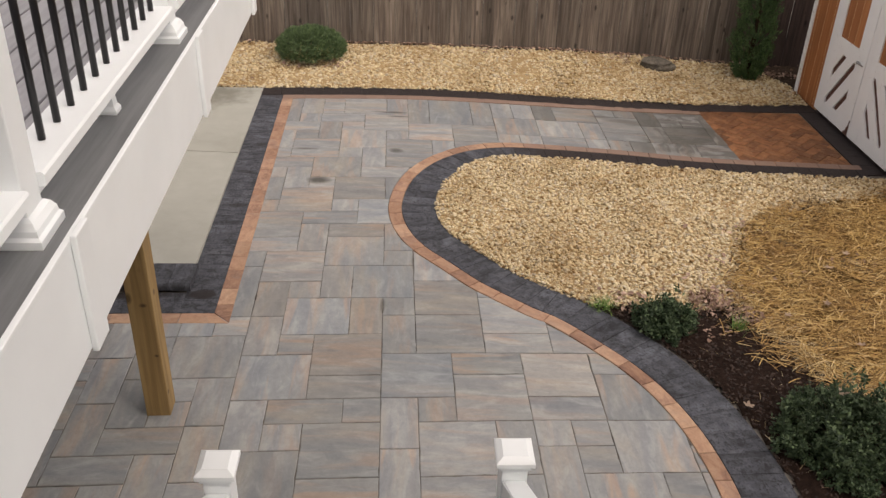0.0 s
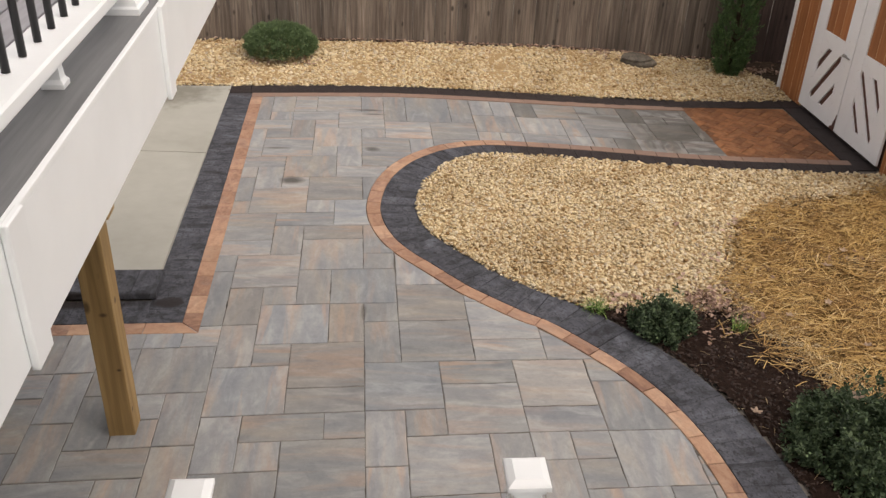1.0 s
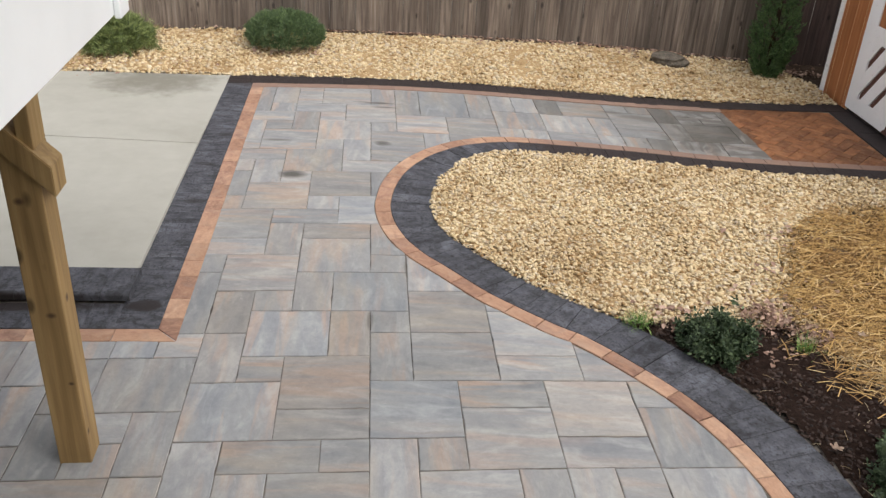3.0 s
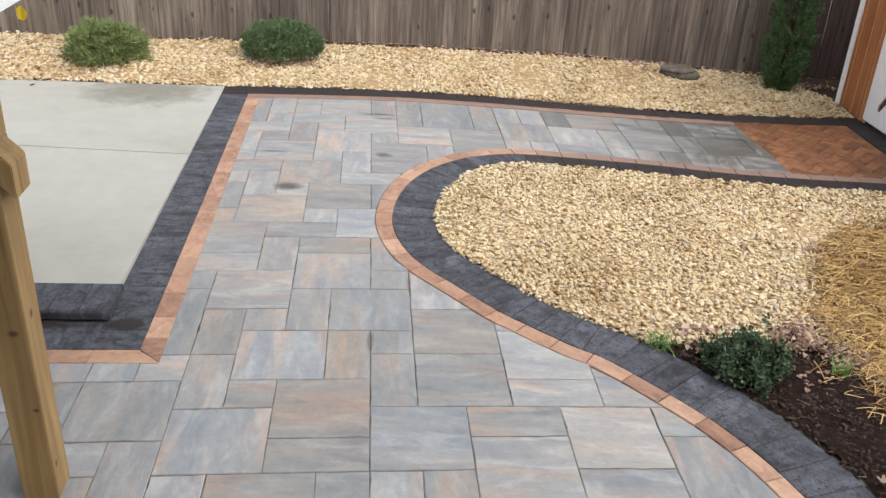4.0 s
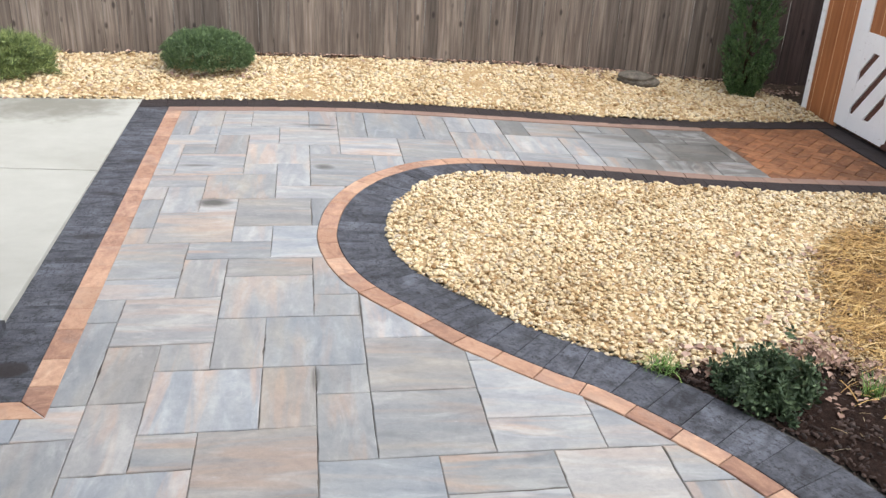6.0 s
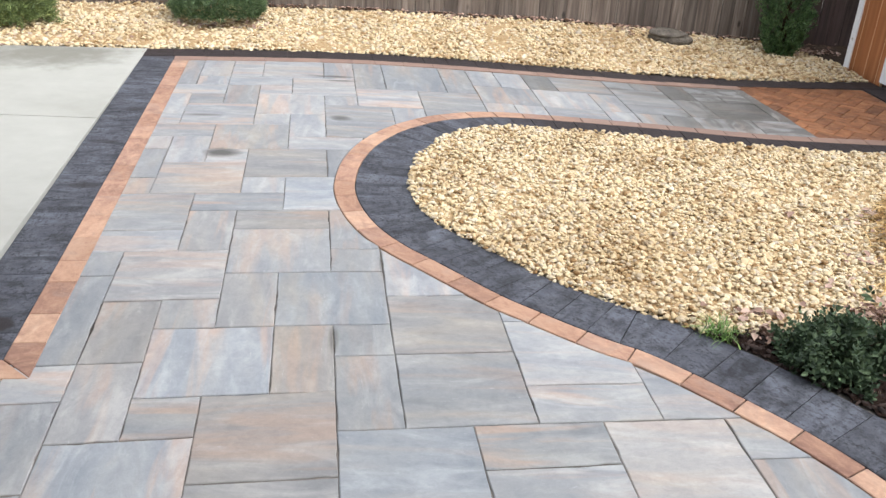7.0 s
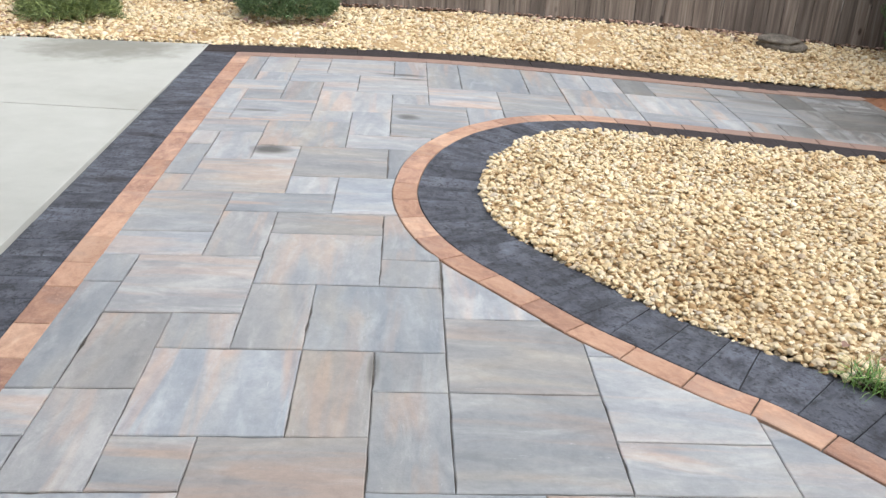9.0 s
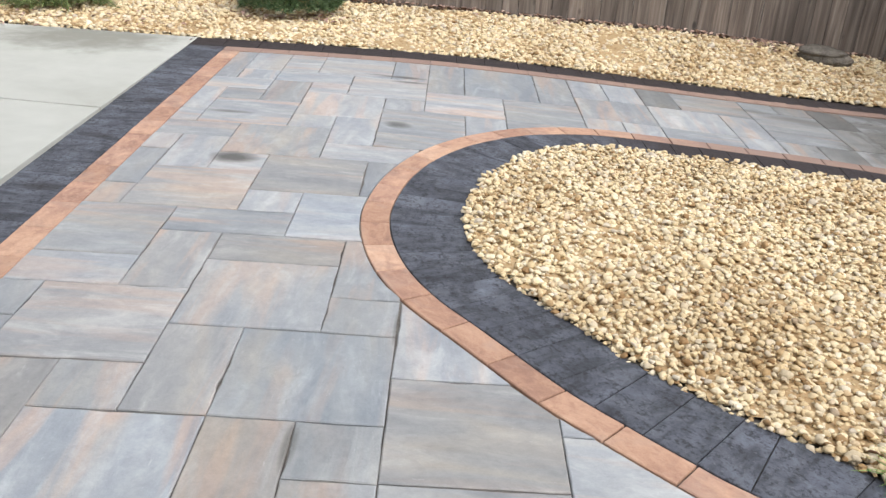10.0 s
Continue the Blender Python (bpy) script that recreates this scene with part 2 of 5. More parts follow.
def concrete_material():
    k = Mat("broom_finished_concrete", 0.8)
    big = k.noise(0.9, (1, 1, 1), 5, 0.6, 0.3)
    mid = k.noise(6, (1, 1, 1), 5, 0.6)
    fine = k.noise(220, (0.25, 1, 1), 3)
    c = k.ramp(big, (0.25, (0.325, 0.324, 0.282)), (0.5, (0.385, 0.385, 0.342)), (0.8, (0.42, 0.422, 0.38)))
    c = k.mix(0.35, c, k.ramp(mid, (0.3, (0.84, 0.84, 0.82)), (0.7, grey(1.08))), "MULTIPLY")
    # water stain near the gravel
    sep = k.node("ShaderNodeSeparateXYZ")
    k.link(k.co, sep.inputs[0])
    dx = k.maths("MULTIPLY", k.maths("ADD", sep.outputs[0], 2.45), 1.1)
    dy = k.maths("MULTIPLY", k.maths("ADD", sep.outputs[1], -9.35), 1.3)
    d = k.maths("ADD", k.maths("MULTIPLY", dx, dx), k.maths("MULTIPLY", dy, dy))
    d = k.maths("ADD", d, k.maths("MULTIPLY", mid, 0.9))
    c = k.mix(k.ramp(d, (0.5, grey(0.85)), (1.15, grey(0.0))), c, (0.19, 0.184, 0.152))
    k.colour(c).bump(fine, 0.2, 0.003)
    return k.m


def gravel_material(name, ground=False):
    k = Mat(name, 0.92, spec=0.15)
    if ground:
        rnd = k.noise(60, (1, 1, 1), 3)
        shade = k.noise(90, (1, 1, 1), 2)
    else:
        rnd = k.island()
        shade = k.noise(90, (1, 1, 1), 3)
    lo, hi = (0.3, 0.7) if ground else (0.0, 1.0)
    p = lambda f: lo + (hi - lo) * f
    c = k.ramp(rnd, (p(0), (0.25, 0.15, 0.07)), (p(0.08), (0.42, 0.295, 0.155)), (p(0.18), (0.60, 0.472, 0.28)), (p(0.5), (0.652, 0.532, 0.337)), (p(0.80), (0.68, 0.57, 0.377)), (p(0.94), (0.70, 0.615, 0.455)), (p(1), (0.46, 0.395, 0.31)))
    if not ground:
        # a few grey, rosy and chalky stones among the cream ones
        other = k.maths("FRACT", k.maths("MULTIPLY", rnd, 53.7), 0.0)
        c = k.mix(k.ramp(other, (0.10, grey(0.5)), (0.11, grey(0))), c, (0.46, 0.415, 0.33))
        c = k.mix(k.ramp(other, (0.91, grey(0)), (0.915, grey(0.5))), c, (0.47, 0.33, 0.20))
        c = k.mix(k.ramp(other, (0.945, grey(0)), (0.95, grey(0.6))), c, (0.69, 0.63, 0.50))
    c = k.mix(0.5, c, k.ramp(shade, (0.3, grey(0.72)), (0.7, grey(1.12))), "MULTIPLY")
    # brown dust washed into patches
    broad = k.noise(1.3, (1, 1, 1), 4, 0.6, 0.5)
    c = k.mix(0.8, c, k.ramp(broad, (0.34, (0.80, 0.74, 0.66)), (0.5, grey(1.0)), (0.7, (1.04, 1.04, 1.02))), "MULTIPLY")
    if ground:
        c = k.mix(1.0, c, (0.62, 0.54, 0.46), "MULTIPLY")
    k.colour(c).bump(shade, 0.3, 0.004)
    return k.m


def straw_material():
    k = Mat("dry_straw", 0.65)
    rnd = k.island()
    c = k.ramp(rnd, (0, (0.10, 0.052, 0.015)), (0.3, (0.25, 0.142, 0.042)), (0.6, (0.45, 0.275, 0.088)), (0.85, (0.62, 0.415, 0.155)), (1, (0.76, 0.59, 0.31)))
    patch = k.noise(2.2, (1, 1, 1), 4, 0.6, 0.6)
    c = k.mix(1.0, c, k.ramp(patch, (0.35, (0.90, 0.84, 0.78)), (0.52, grey(1.0)), (0.7, (1.06, 1.06, 1.05))), "MULTIPLY")
    k.colour(c)
    return k.m


def soil_material(name, dark, light, scale=25):
    k = Mat(name, 0.95, spec=0.1)
    n = k.noise(scale, (1, 1, 1), 6, 0.65)
    f = k.noise(scale * 6, (1, 1, 1), 4, 0.6)
    c = k.ramp(n, (0.3, dark), (0.7, light))
    c = k.mix(0.5, c, k.ramp(f, (0.3, grey(0.6)), (0.7, grey(1.3))), "MULTIPLY")
    k.colour(c).bump(k.maths("ADD", n, f), 0.9, 0.02)
    return k.m


def wood_material(name, stops, axis, rough=0.75, var=0.35, knots=True, grain=9.0):
    """Grain runs along the axis of local coordinates (0, 1 or 2)."""
    k = Mat(name, rough)
    rnd = k.spread(41.0)
    st = [grain] * 3
    st[axis] = grain * 0.045
    n = k.noise(2.6, tuple(st), 5, 0.6, 0.7)
    fine = k.noise(9.0, tuple(st), 4, 0.6, 0.2)
    big = k.noise(1.3, (1, 1, 1), 4, 0.6)
    c = k.ramp(n, (0.28, stops[0]), (0.5, stops[1]), (0.74, stops[2]))
    c = k.mix(0.45, c, k.ramp(fine, (0.3, grey(0.65)), (0.7, grey(1.2))), "MULTIPLY")
    c = k.mix(0.5, c, k.ramp(big, (0.3, grey(0.7)), (0.7, grey(1.15))), "MULTIPLY")
    if knots:
        mp = k.node("ShaderNodeMapping")
        s = [7.0] * 3
        s[axis] = 3.4
        mp.inputs["Scale"].default_value = s
        k.link(k.co, mp.inputs[0])
        v = k.node("ShaderNodeTexVoronoi")
        v.inputs["Scale"].default_value = 1.0
        k.link(mp.outputs[0], v.inputs["Vector"])
        spot = k.ramp(v.outputs["Distance"], (0.07, grey(0.85)), (0.16, grey(0)))
        c = k.mix(spot, c, tuple(x * 0.4 for x in stops[0]))
    c = k.mix(1.0, c, k.ramp(rnd, (0, grey(1 - var)), (1, grey(1 + var * 0.6))), "MULTIPLY")
    k.colour(c).bump(k.maths("ADD", n, fine), 0.35, 0.004)
    return k.m


def painted_material(name, colour, rough=0.4, worn=0.0, under=(0.25, 0.17, 0.12)):
    k = Mat(name, rough)
    n = k.noise(3, (1, 1, 1), 4)
    w = k.noise(22, (1, 1, 1), 6, 0.7)
    c = k.mix(1.0, colour, k.ramp(n, (0.3, grey(0.96)), (0.7, grey(1.02))), "MULTIPLY")
    if worn:
        c = k.mix(k.ramp(w, (0.66 - worn * 0.1, grey(0)), (0.72 - worn * 0.1, grey(0.75))), c, under)
    k.colour(c).bump(w, 0.06, 0.003)
    return k.m


def leaf_material(name, dark, mid, light, rough=0.5):
    k = Mat(name, rough)
    rnd = k.island()
    c = k.ramp(rnd, (0, dark), (0.5, mid), (0.9, light), (1, tuple(min(1, v * 1.4) for v in light)))
    k.colour(c)
    k.b.inputs["Transmission Weight"].default_value = 0.0
    return k.m


M_PAVER, M_BRICK, M_HERRING, M_DARK = paver_material(), brick_material(), herring_material(), charcoal_material()
M_CONC = concrete_material()
M_PEBBLE, M_GRAVELBED = gravel_material("river_pebble"), gravel_material("gravel_bed", True)
M_STRAW = straw_material()
M_PALESTRAW = leaf_material("bleached_straw", (0.34, 0.24, 0.12), (0.52, 0.40, 0.22), (0.64, 0.54, 0.36), 0.8)
M_SOIL = soil_material("dark_mulch", (0.014, 0.008, 0.006), (0.04, 0.024, 0.018))
M_LOAM = soil_material("brown_loam", (0.04, 0.027, 0.02), (0.12, 0.085, 0.062))
M_STRAWBED = soil_material("straw_thatch", (0.085, 0.05, 0.018), (0.20, 0.12, 0.043), 18)
M_EARTH = soil_material("jointing_sand", (0.05, 0.046, 0.042), (0.225, 0.205, 0.18), 3.2)
M_FENCE = wood_material("weathered_cedar", ((0.062, 0.047, 0.039), (0.148, 0.119, 0.097), (0.262, 0.222, 0.186)), 2, 0.85, 0.38)
M_FENCEDARK = wood_material("dark_brown_cedar", ((0.056, 0.036, 0.032), (0.098, 0.066, 0.059), (0.145, 0.102, 0.09)), 2, 0.8, 0.2)
M_POST = wood_material("treated_pine", ((0.22, 0.135, 0.052), (0.35, 0.225, 0.09), (0.46, 0.315, 0.14)), 2, 0.7, 0.08, True, 7.0)


def post_material():
    """Treated pine whose large knots sit where they are seen."""
    m = wood_material("knotty_treated_pine", ((0.20, 0.122, 0.047), (0.34, 0.218, 0.088), (0.47, 0.32, 0.145)), 2, 0.7, 0.08, True, 5.0)
    t = m.node_tree
    base = t.nodes["Principled BSDF"].inputs["Base Color"]
    colour = base.links[0].from_socket
    pos = t.nodes.new("ShaderNodeNewGeometry").outputs["Position"]
    for spot, reach in (((-1.56, 3.738, 0.805), (0.026, 0.05, 0.017)), ((-1.60, 3.738, 1.335), (0.026, 0.05, 0.020)), ((-1.506, 3.77, 0.16), (0.04, 0.015, 0.022)), ((-1.506, 3.80, 0.86), (0.04, 0.020, 0.026)), ((-1.53, 3.738, 0.45), (0.016, 0.04, 0.012))):
        mp = t.nodes.new("ShaderNodeMapping")
        mp.inputs["Scale"].default_value = [1 / r for r in reach]
        mp.inputs["Location"].default_value = [-p / r for p, r in zip(spot, reach)]
        t.links.new(pos, mp.inputs[0])
        far = t.nodes.new("ShaderNodeVectorMath")
        far.operation = "LENGTH"
        t.links.new(mp.outputs[0], far.inputs[0])
        ring = t.nodes.new("ShaderNodeValToRGB")
        el = ring.color_ramp.elements
        el[0].position, el[0].color = 0.25, (0.95, 0.95, 0.95, 1)
        el[1].position, el[1].color = 1.0, (0, 0, 0, 1)
        mid = el.new(0.6)
        mid.color = (0.55, 0.55, 0.55, 1)
        t.links.new(far.outputs["Value"], ring.inputs[0])
        mix = t.nodes.new("ShaderNodeMix")
        mix.data_type = "RGBA"
        t.links.new(ring.outputs[0], mix.inputs[0])
        t.links.new(colour, mix.inputs[6])
        mix.inputs[7].default_value = (0.06, 0.032, 0.016, 1)
        colour = mix.outputs[2]
    t.links.new(colour, base)
    return m


M_KNOTTY = post_material()
M_DECK = wood_material("grey_composite_board", ((0.165, 0.17, 0.178), (0.20, 0.205, 0.213), (0.24, 0.245, 0.253)), 1, 0.5, 0.06, False, 6.0)
M_DECKPALE = wood_material("pale_composite_board", ((0.27, 0.27, 0.29), (0.32, 0.32, 0.345), (0.37, 0.37, 0.395)), 1, 0.5, 0.08, False, 6.0)
M_SIDING = wood_material("orange_stained_siding", ((0.32, 0.112, 0.04), (0.41, 0.155, 0.056), (0.48, 0.205, 0.082)), 2, 0.6, 0.10, False, 6.0)
M_WHITE = painted_material("white_vinyl", (0.88, 0.92, 0.935), 0.42)
M_DOORWHITE = painted_material("chipped_white_paint", (0.90, 0.92, 0.94), 0.55, 0.3, (0.2, 0.13, 0.09))
M_GROOVE = painted_material("pale_groove", (0.80, 0.55, 0.32), 0.7)
M_MAROON = painted_material("brown_backing_board", (0.10, 0.045, 0.035), 0.8)
M_BLACK = painted_material("black_powder_coat", (0.012, 0.012, 0.014), 0.35)
M_STEEL = Mat("galvanised_steel", 0.4, 1.0).colour((0.45, 0.45, 0.46)).m
M_STONE = soil_material("field_stone", (0.09, 0.082, 0.07), (0.23, 0.205, 0.17), 14)
M_YEW = leaf_material("yew_needles", (0.028, 0.056, 0.026), (0.075, 0.13, 0.052), (0.16, 0.235, 0.095))
M_JUNIPER = leaf_material("juniper_needles", (0.055, 0.085, 0.03), (0.145, 0.20, 0.068), (0.29, 0.345, 0.125))
M_THUJA = leaf_material("arborvitae_scales", (0.026, 0.058, 0.022), (0.065, 0.135, 0.048), (0.135, 0.235, 0.085))
M_HOLLY = leaf_material("glossy_holly_leaf", (0.022, 0.042, 0.020), (0.046, 0.082, 0.038), (0.095, 0.142, 0.068), 0.7)
M_GRASS = leaf_material("green_blade", (0.05, 0.11, 0.018), (0.11, 0.21, 0.04), (0.20, 0.32, 0.075))
M_BARK = soil_material("shrub_bark", (0.04, 0.028, 0.02), (0.09, 0.065, 0.045), 40)
M_DEAD = leaf_material("dead_leaf", (0.30, 0.19, 0.13), (0.42, 0.30, 0.22), (0.52, 0.40, 0.31), 0.8)
M_PINKDRY = leaf_material("dried_flower_heads", (0.17, 0.10, 0.07), (0.32, 0.205, 0.155), (0.46, 0.33, 0.26), 0.85)
M_CHIP = leaf_material("bark_chip", (0.014, 0.008, 0.006), (0.03, 0.017, 0.013), (0.055, 0.034, 0.026), 0.9)
M_YELLOW = leaf_material("yellow_petal", (0.6, 0.45, 0.02), (0.75, 0.6, 0.03), (0.8, 0.7, 0.08), 0.6)

# ------------------------------------------------------------ builders


def mesh_of(name, bm, material):
    me = bpy.data.meshes.new(name)
    bm.to_mesh(me)
    bm.free()
    if material:
        me.materials.append(material)
    return me


def part(name, bm, material, parent, label="", smooth=False):
    """Link a bmesh as one mesh object under a thing or part, all in the parent's coordinates."""
    me = mesh_of(name, bm, material)
    if smooth:
        me.shade_smooth()
    ob = new(name, me)
    ob.parent = parent
    return tagged(ob, label)


def thing(name, m, label, category, group="", kind=""):
    ob = new(name)
    ob.matrix_basis = m
    ob.empty_display_size = 0.1
    return tagged(ob, label, category, group, kind)


def box(bm, lo, hi, bevel=0.0, m=None):
    """A box, bevelled on all edges, added to bm."""
    lo, hi = Vector(lo), Vector(hi)
    c, s = (lo + hi) / 2, hi - lo
    t = bmesh.new()
    bmesh.ops.create_cube(t, size=1.0, matrix=Matrix.Translation(c) @ Matrix.Diagonal((*s, 1)))
    if bevel:
        bmesh.ops.bevel(t, geom=t.edges[:], offset=bevel, segments=2, profile=0.5, affect="EDGES")
    if m:
        t.transform(m)
    tmp = bpy.data.meshes.new("tmp")
    t.to_mesh(tmp)
    t.free()
    bm.from_mesh(tmp)
    bpy.data.meshes.remove(tmp)
    return bm


def boxed(lo, hi, bevel=0.0, m=None):
    return box(bmesh.new(), lo, hi, bevel, m)


def prism(bm, poly, top, bottom, chamfer=0.004):
    """An upright prism over a convex outline, with a chamfered upper edge."""
    n = len(poly)
    c = Vector((sum(p[0] for p in poly) / n, sum(p[1] for p in poly) / n))
    ins = []
    for i in range(n):
        a, b, d = (Vector(poly[j % n][:2]) for j in (i - 1, i, i + 1))
        u, v = (b - a).normalized(), (d - b).normalized()
        nrm = Vector((-u.y - v.y, u.x + v.x))
        w = b + (nrm.normalized() * min(chamfer * 1.3, 0.3 * (c - b).length) if nrm.length > 1e-6 else Vector((0, 0)))
        ins.append(w)
    rings = [[bm.verts.new((p[0], p[1], z)) for p in ps] for ps, z in ((poly, bottom), (poly, top - chamfer), (ins, top))]
    for r0, r1 in ((rings[0], rings[1]), (rings[1], rings[2])):
        for i in range(n):
            bm.faces.new((r0[i], r0[(i + 1) % n], r1[(i + 1) % n], r1[i]))
    bm.faces.new(rings[2])
    return bm


def clip(poly, p, n):
    """The part of a convex outline on the side of p to which n points."""
    out = []
    for i in range(len(poly)):
        a, b = poly[i], poly[(i + 1) % len(poly)]
        da = (a[0] - p[0]) * n[0] + (a[1] - p[1]) * n[1]
        db = (b[0] - p[0]) * n[0] + (b[1] - p[1]) * n[1]
        if da >= 0:
            out.append(a)
        if (da >= 0) != (db >= 0):
            f = da / (da - db)
            out.append((a[0] + f * (b[0] - a[0]), a[1] + f * (b[1] - a[1])))
    clean = []
    for q in out:
        if not clean or math.dist(q, clean[-1]) > 0.004:
            clean.append(q)
    if len(clean) > 1 and math.dist(clean[0], clean[-1]) < 0.004:
        clean.pop()
    return clean


def area(poly):
    return 0.5 * sum(poly[i][0] * poly[(i + 1) % len(poly)][1] - poly[(i + 1) % len(poly)][0] * poly[i][1] for i in range(len(poly)))


def spline(points, step):
    """Evenly spaced points along a smooth curve through the given ones."""
    pts = [Vector(p) for p in points]
    pts = [2 * pts[0] - pts[1]] + pts + [2 * pts[-1] - pts[-2]]
    fine = []
    for i in range(1, len(pts) - 2):
        p0, p1, p2, p3 = pts[i - 1:i + 3]
        for k in range(16):
            t = k / 16
            fine.append(0.5 * (2 * p1 + (p2 - p0) * t + (2 * p0 - 5 * p1 + 4 * p2 - p3) * t * t + (3 * p1 - p0 - 3 * p2 + p3) * t ** 3))
    fine.append(pts[-2])
    run = [0.0]
    for a, b in zip(fine, fine[1:]):
        run.append(run[-1] + (b - a).length)
    n = max(1, round(run[-1] / step))
    out, j = [], 0
    for k in range(n + 1):
        s = run[-1] * k / n
        while j < len(run) - 2 and run[j + 1] < s:
            j += 1
        f = (s - run[j]) / max(1e-9, run[j + 1] - run[j])
        out.append(fine[j].lerp(fine[j + 1], f))
    return out


def normals(line):
    """Unit normals to the left of an open line of points."""
    out = []
    for i in range(len(line)):
        d = (line[min(i + 1, len(line) - 1)] - line[max(i - 1, 0)]).normalized()
        out.append(Vector((-d.y, d.x)))
    return out


def inside(xs, ys, poly):
    """Which of the points lie in the outline (numpy)."""
    hit = np.zeros(len(xs), bool)
    px, py = np.array([p[0] for p in poly]), np.array([p[1] for p in poly])
    for i in range(len(poly)):
        j = i - 1
        cross = ((py[i] > ys) != (py[j] > ys)) & (xs < (px[j] - px[i]) * (ys - py[i]) / (py[j] - py[i] + 1e-12) + px[i])
        hit ^= cross
    return hit


def zgs(xs):
    return np.interp(xs, ZX, ZV)


ZX = np.linspace(-12, 12, 481)
ZV = np.array([zg(v) for v in ZX])


def raw_mesh(name, verts, faces, material, smooth=False):
    """A mesh from arrays: verts (n, 3), faces (m, k)."""
    me = bpy.data.meshes.new(name)
    n, k = faces.shape
    me.vertices.add(len(verts))
    me.vertices.foreach_set("co", np.asarray(verts, np.float32).ravel())
    me.loops.add(n * k)
    me.loops.foreach_set("vertex_index", np.asarray(faces, np.int32).ravel())
    me.polygons.add(n)
    me.polygons.foreach_set("loop_start", np.arange(0, n * k, k, dtype=np.int32))
    me.update(calc_edges=True)
    me.validate()
    me.materials.append(material)
    if smooth:
        me.shade_smooth()
    return me


def turns(rng, n, tilt=math.pi, lie=None):
    """n random rotation matrices: a free turn about z (or one spread about x by lie) after a tilt of at most the given angle."""
    a, b, t = rng.uniform(0, 2 * math.pi, n) if lie is None else rng.normal(0, lie, n), rng.uniform(0, 2 * math.pi, n), rng.uniform(-tilt, tilt, n)
    ax = np.stack([np.cos(b), np.sin(b), np.zeros(n)], 1)
    K = np.zeros((n, 3, 3))
    K[:, 0, 2], K[:, 1, 2], K[:, 2, 0], K[:, 2, 1] = ax[:, 1], -ax[:, 0], -ax[:, 1], ax[:, 0]
    R = np.eye(3) + np.sin(t)[:, None, None] * K + (1 - np.cos(t))[:, None, None] * (K @ K)
    Z = np.zeros((n, 3, 3))
    Z[:, 0, 0], Z[:, 0, 1], Z[:, 1, 0], Z[:, 1, 1], Z[:, 2, 2] = np.cos(a), -np.sin(a), np.sin(a), np.cos(a), 1
    return R @ Z


def scatter(name, base_v, base_f, R, size, at, material, smooth=False):
    """One mesh of many copies of a small shape, turned by R, scaled by size (n, 3), moved to at (n, 3)."""
    n, m = len(at), len(base_v)
    v = np.einsum("nij,nmj->nmi", R, base_v[None] * size[:, None, :]) + at[:, None, :]
    f = base_f[None] + (np.arange(n) * m)[:, None, None]
    return raw_mesh(name, v.reshape(-1, 3), f.reshape(-1, base_f.shape[1]), material, smooth)


# ------------------------------------------------------------ ground sheet


def ground_sheet():
    near = [round(-6 + 0.25 * i, 3) for i in range(49)]
    gx = [-400, -120, -40, -15, -9] + near + [9, 15, 40, 120, 400]
    gy = [-400, -120, -40, -12, -6, 0, 3.7, 4.6, 6, 12, 20, 60, 150, 400]
    bm = bmesh.new()
    rows = [[bm.verts.new((x, y, zg(x) - (0.0075 if y < 4 else 0.012))) for x in gx] for y in gy]
    for a, b in zip(rows, rows[1:]):
        for i in range(len(gx) - 1):
            bm.faces.new((a[i], a[i + 1], b[i + 1], b[i]))
    ob = new("ground", mesh_of("ground", bm, M_EARTH))
    tagged(ob, "sandy earth under the paving, swept fuller into the joints near the house", "ground", kind="structure")


ground_sheet()

# ------------------------------------------------------------ outline of the garden bed

BED_EDGE = [(4.800, 8.020), (3.900, 8.090), (2.900, 8.140), (2.200, 8.190), (1.300, 8.190), (0.900, 8.150), (0.565, 8.018), (0.326, 7.845),
            (0.113, 7.613), (-0.059, 7.319), (-0.170, 6.985), (-0.219, 6.651), (-0.219, 6.450), (-0.185, 6.232), (-0.104, 5.985), (0.015, 5.774),
            (0.180, 5.570), (0.371, 5.336), (0.486, 5.211), (0.805, 4.936), (0.998, 4.799), (1.238, 4.544), (1.440, 4.289), (1.588, 4.016),
            (1.693, 3.701), (1.749, 3.375), (1.764, 3.101), (1.764, 2.599), (1.744, 1.999), (1.714, 0.999)]
BRICK_W, DARK_W = 0.122, 0.246
CURVE = spline(BED_EDGE, 0.04)
CURVE_N = normals(CURVE)


def dark_width(y):
    """The charcoal band is narrow on the far side of the bed and widens round its nose and along the near side."""
    return DARK_W + 0.064 * max(0.0, min(1.0, (7.9 - y) / 0.35)) + 0.042 * max(0.0, min(1.0, (5.1 - y) / 0.5))


BED_RIM = [p + n * (BRICK_W + dark_width(p.y)) for p, n in zip(CURVE, CURVE_N)]

# ------------------------------------------------------------ pavers

MX, MY = 0.2365, 0.2335


def lattice(i, j):
    near = max(0.0, min(1.0, (7 - j) / 5)) * max(0, i)
    # the courses of the walk to the shed drift a little from those of the patio
    walk_on = max(0.0, min(1.0, (j - 10) / 3)) * max(0, i) ** 2
    sag = max(0.0, min(1.0, (j - 12) / 2.5)) * max(0.0, min(1.0, (18 - j) / 1.5)) * float(np.interp(i, [-3, 0, 3, 4.5, 11], [0, -0.033, -0.030, 0.02, 0.028]))
    return (i * MX - 0.0027 * j + 0.004 * near + 0.00066 * walk_on, 5.078 + MY * j + 0.0085 * (i + 1.5) + 0.009 * near + sag)


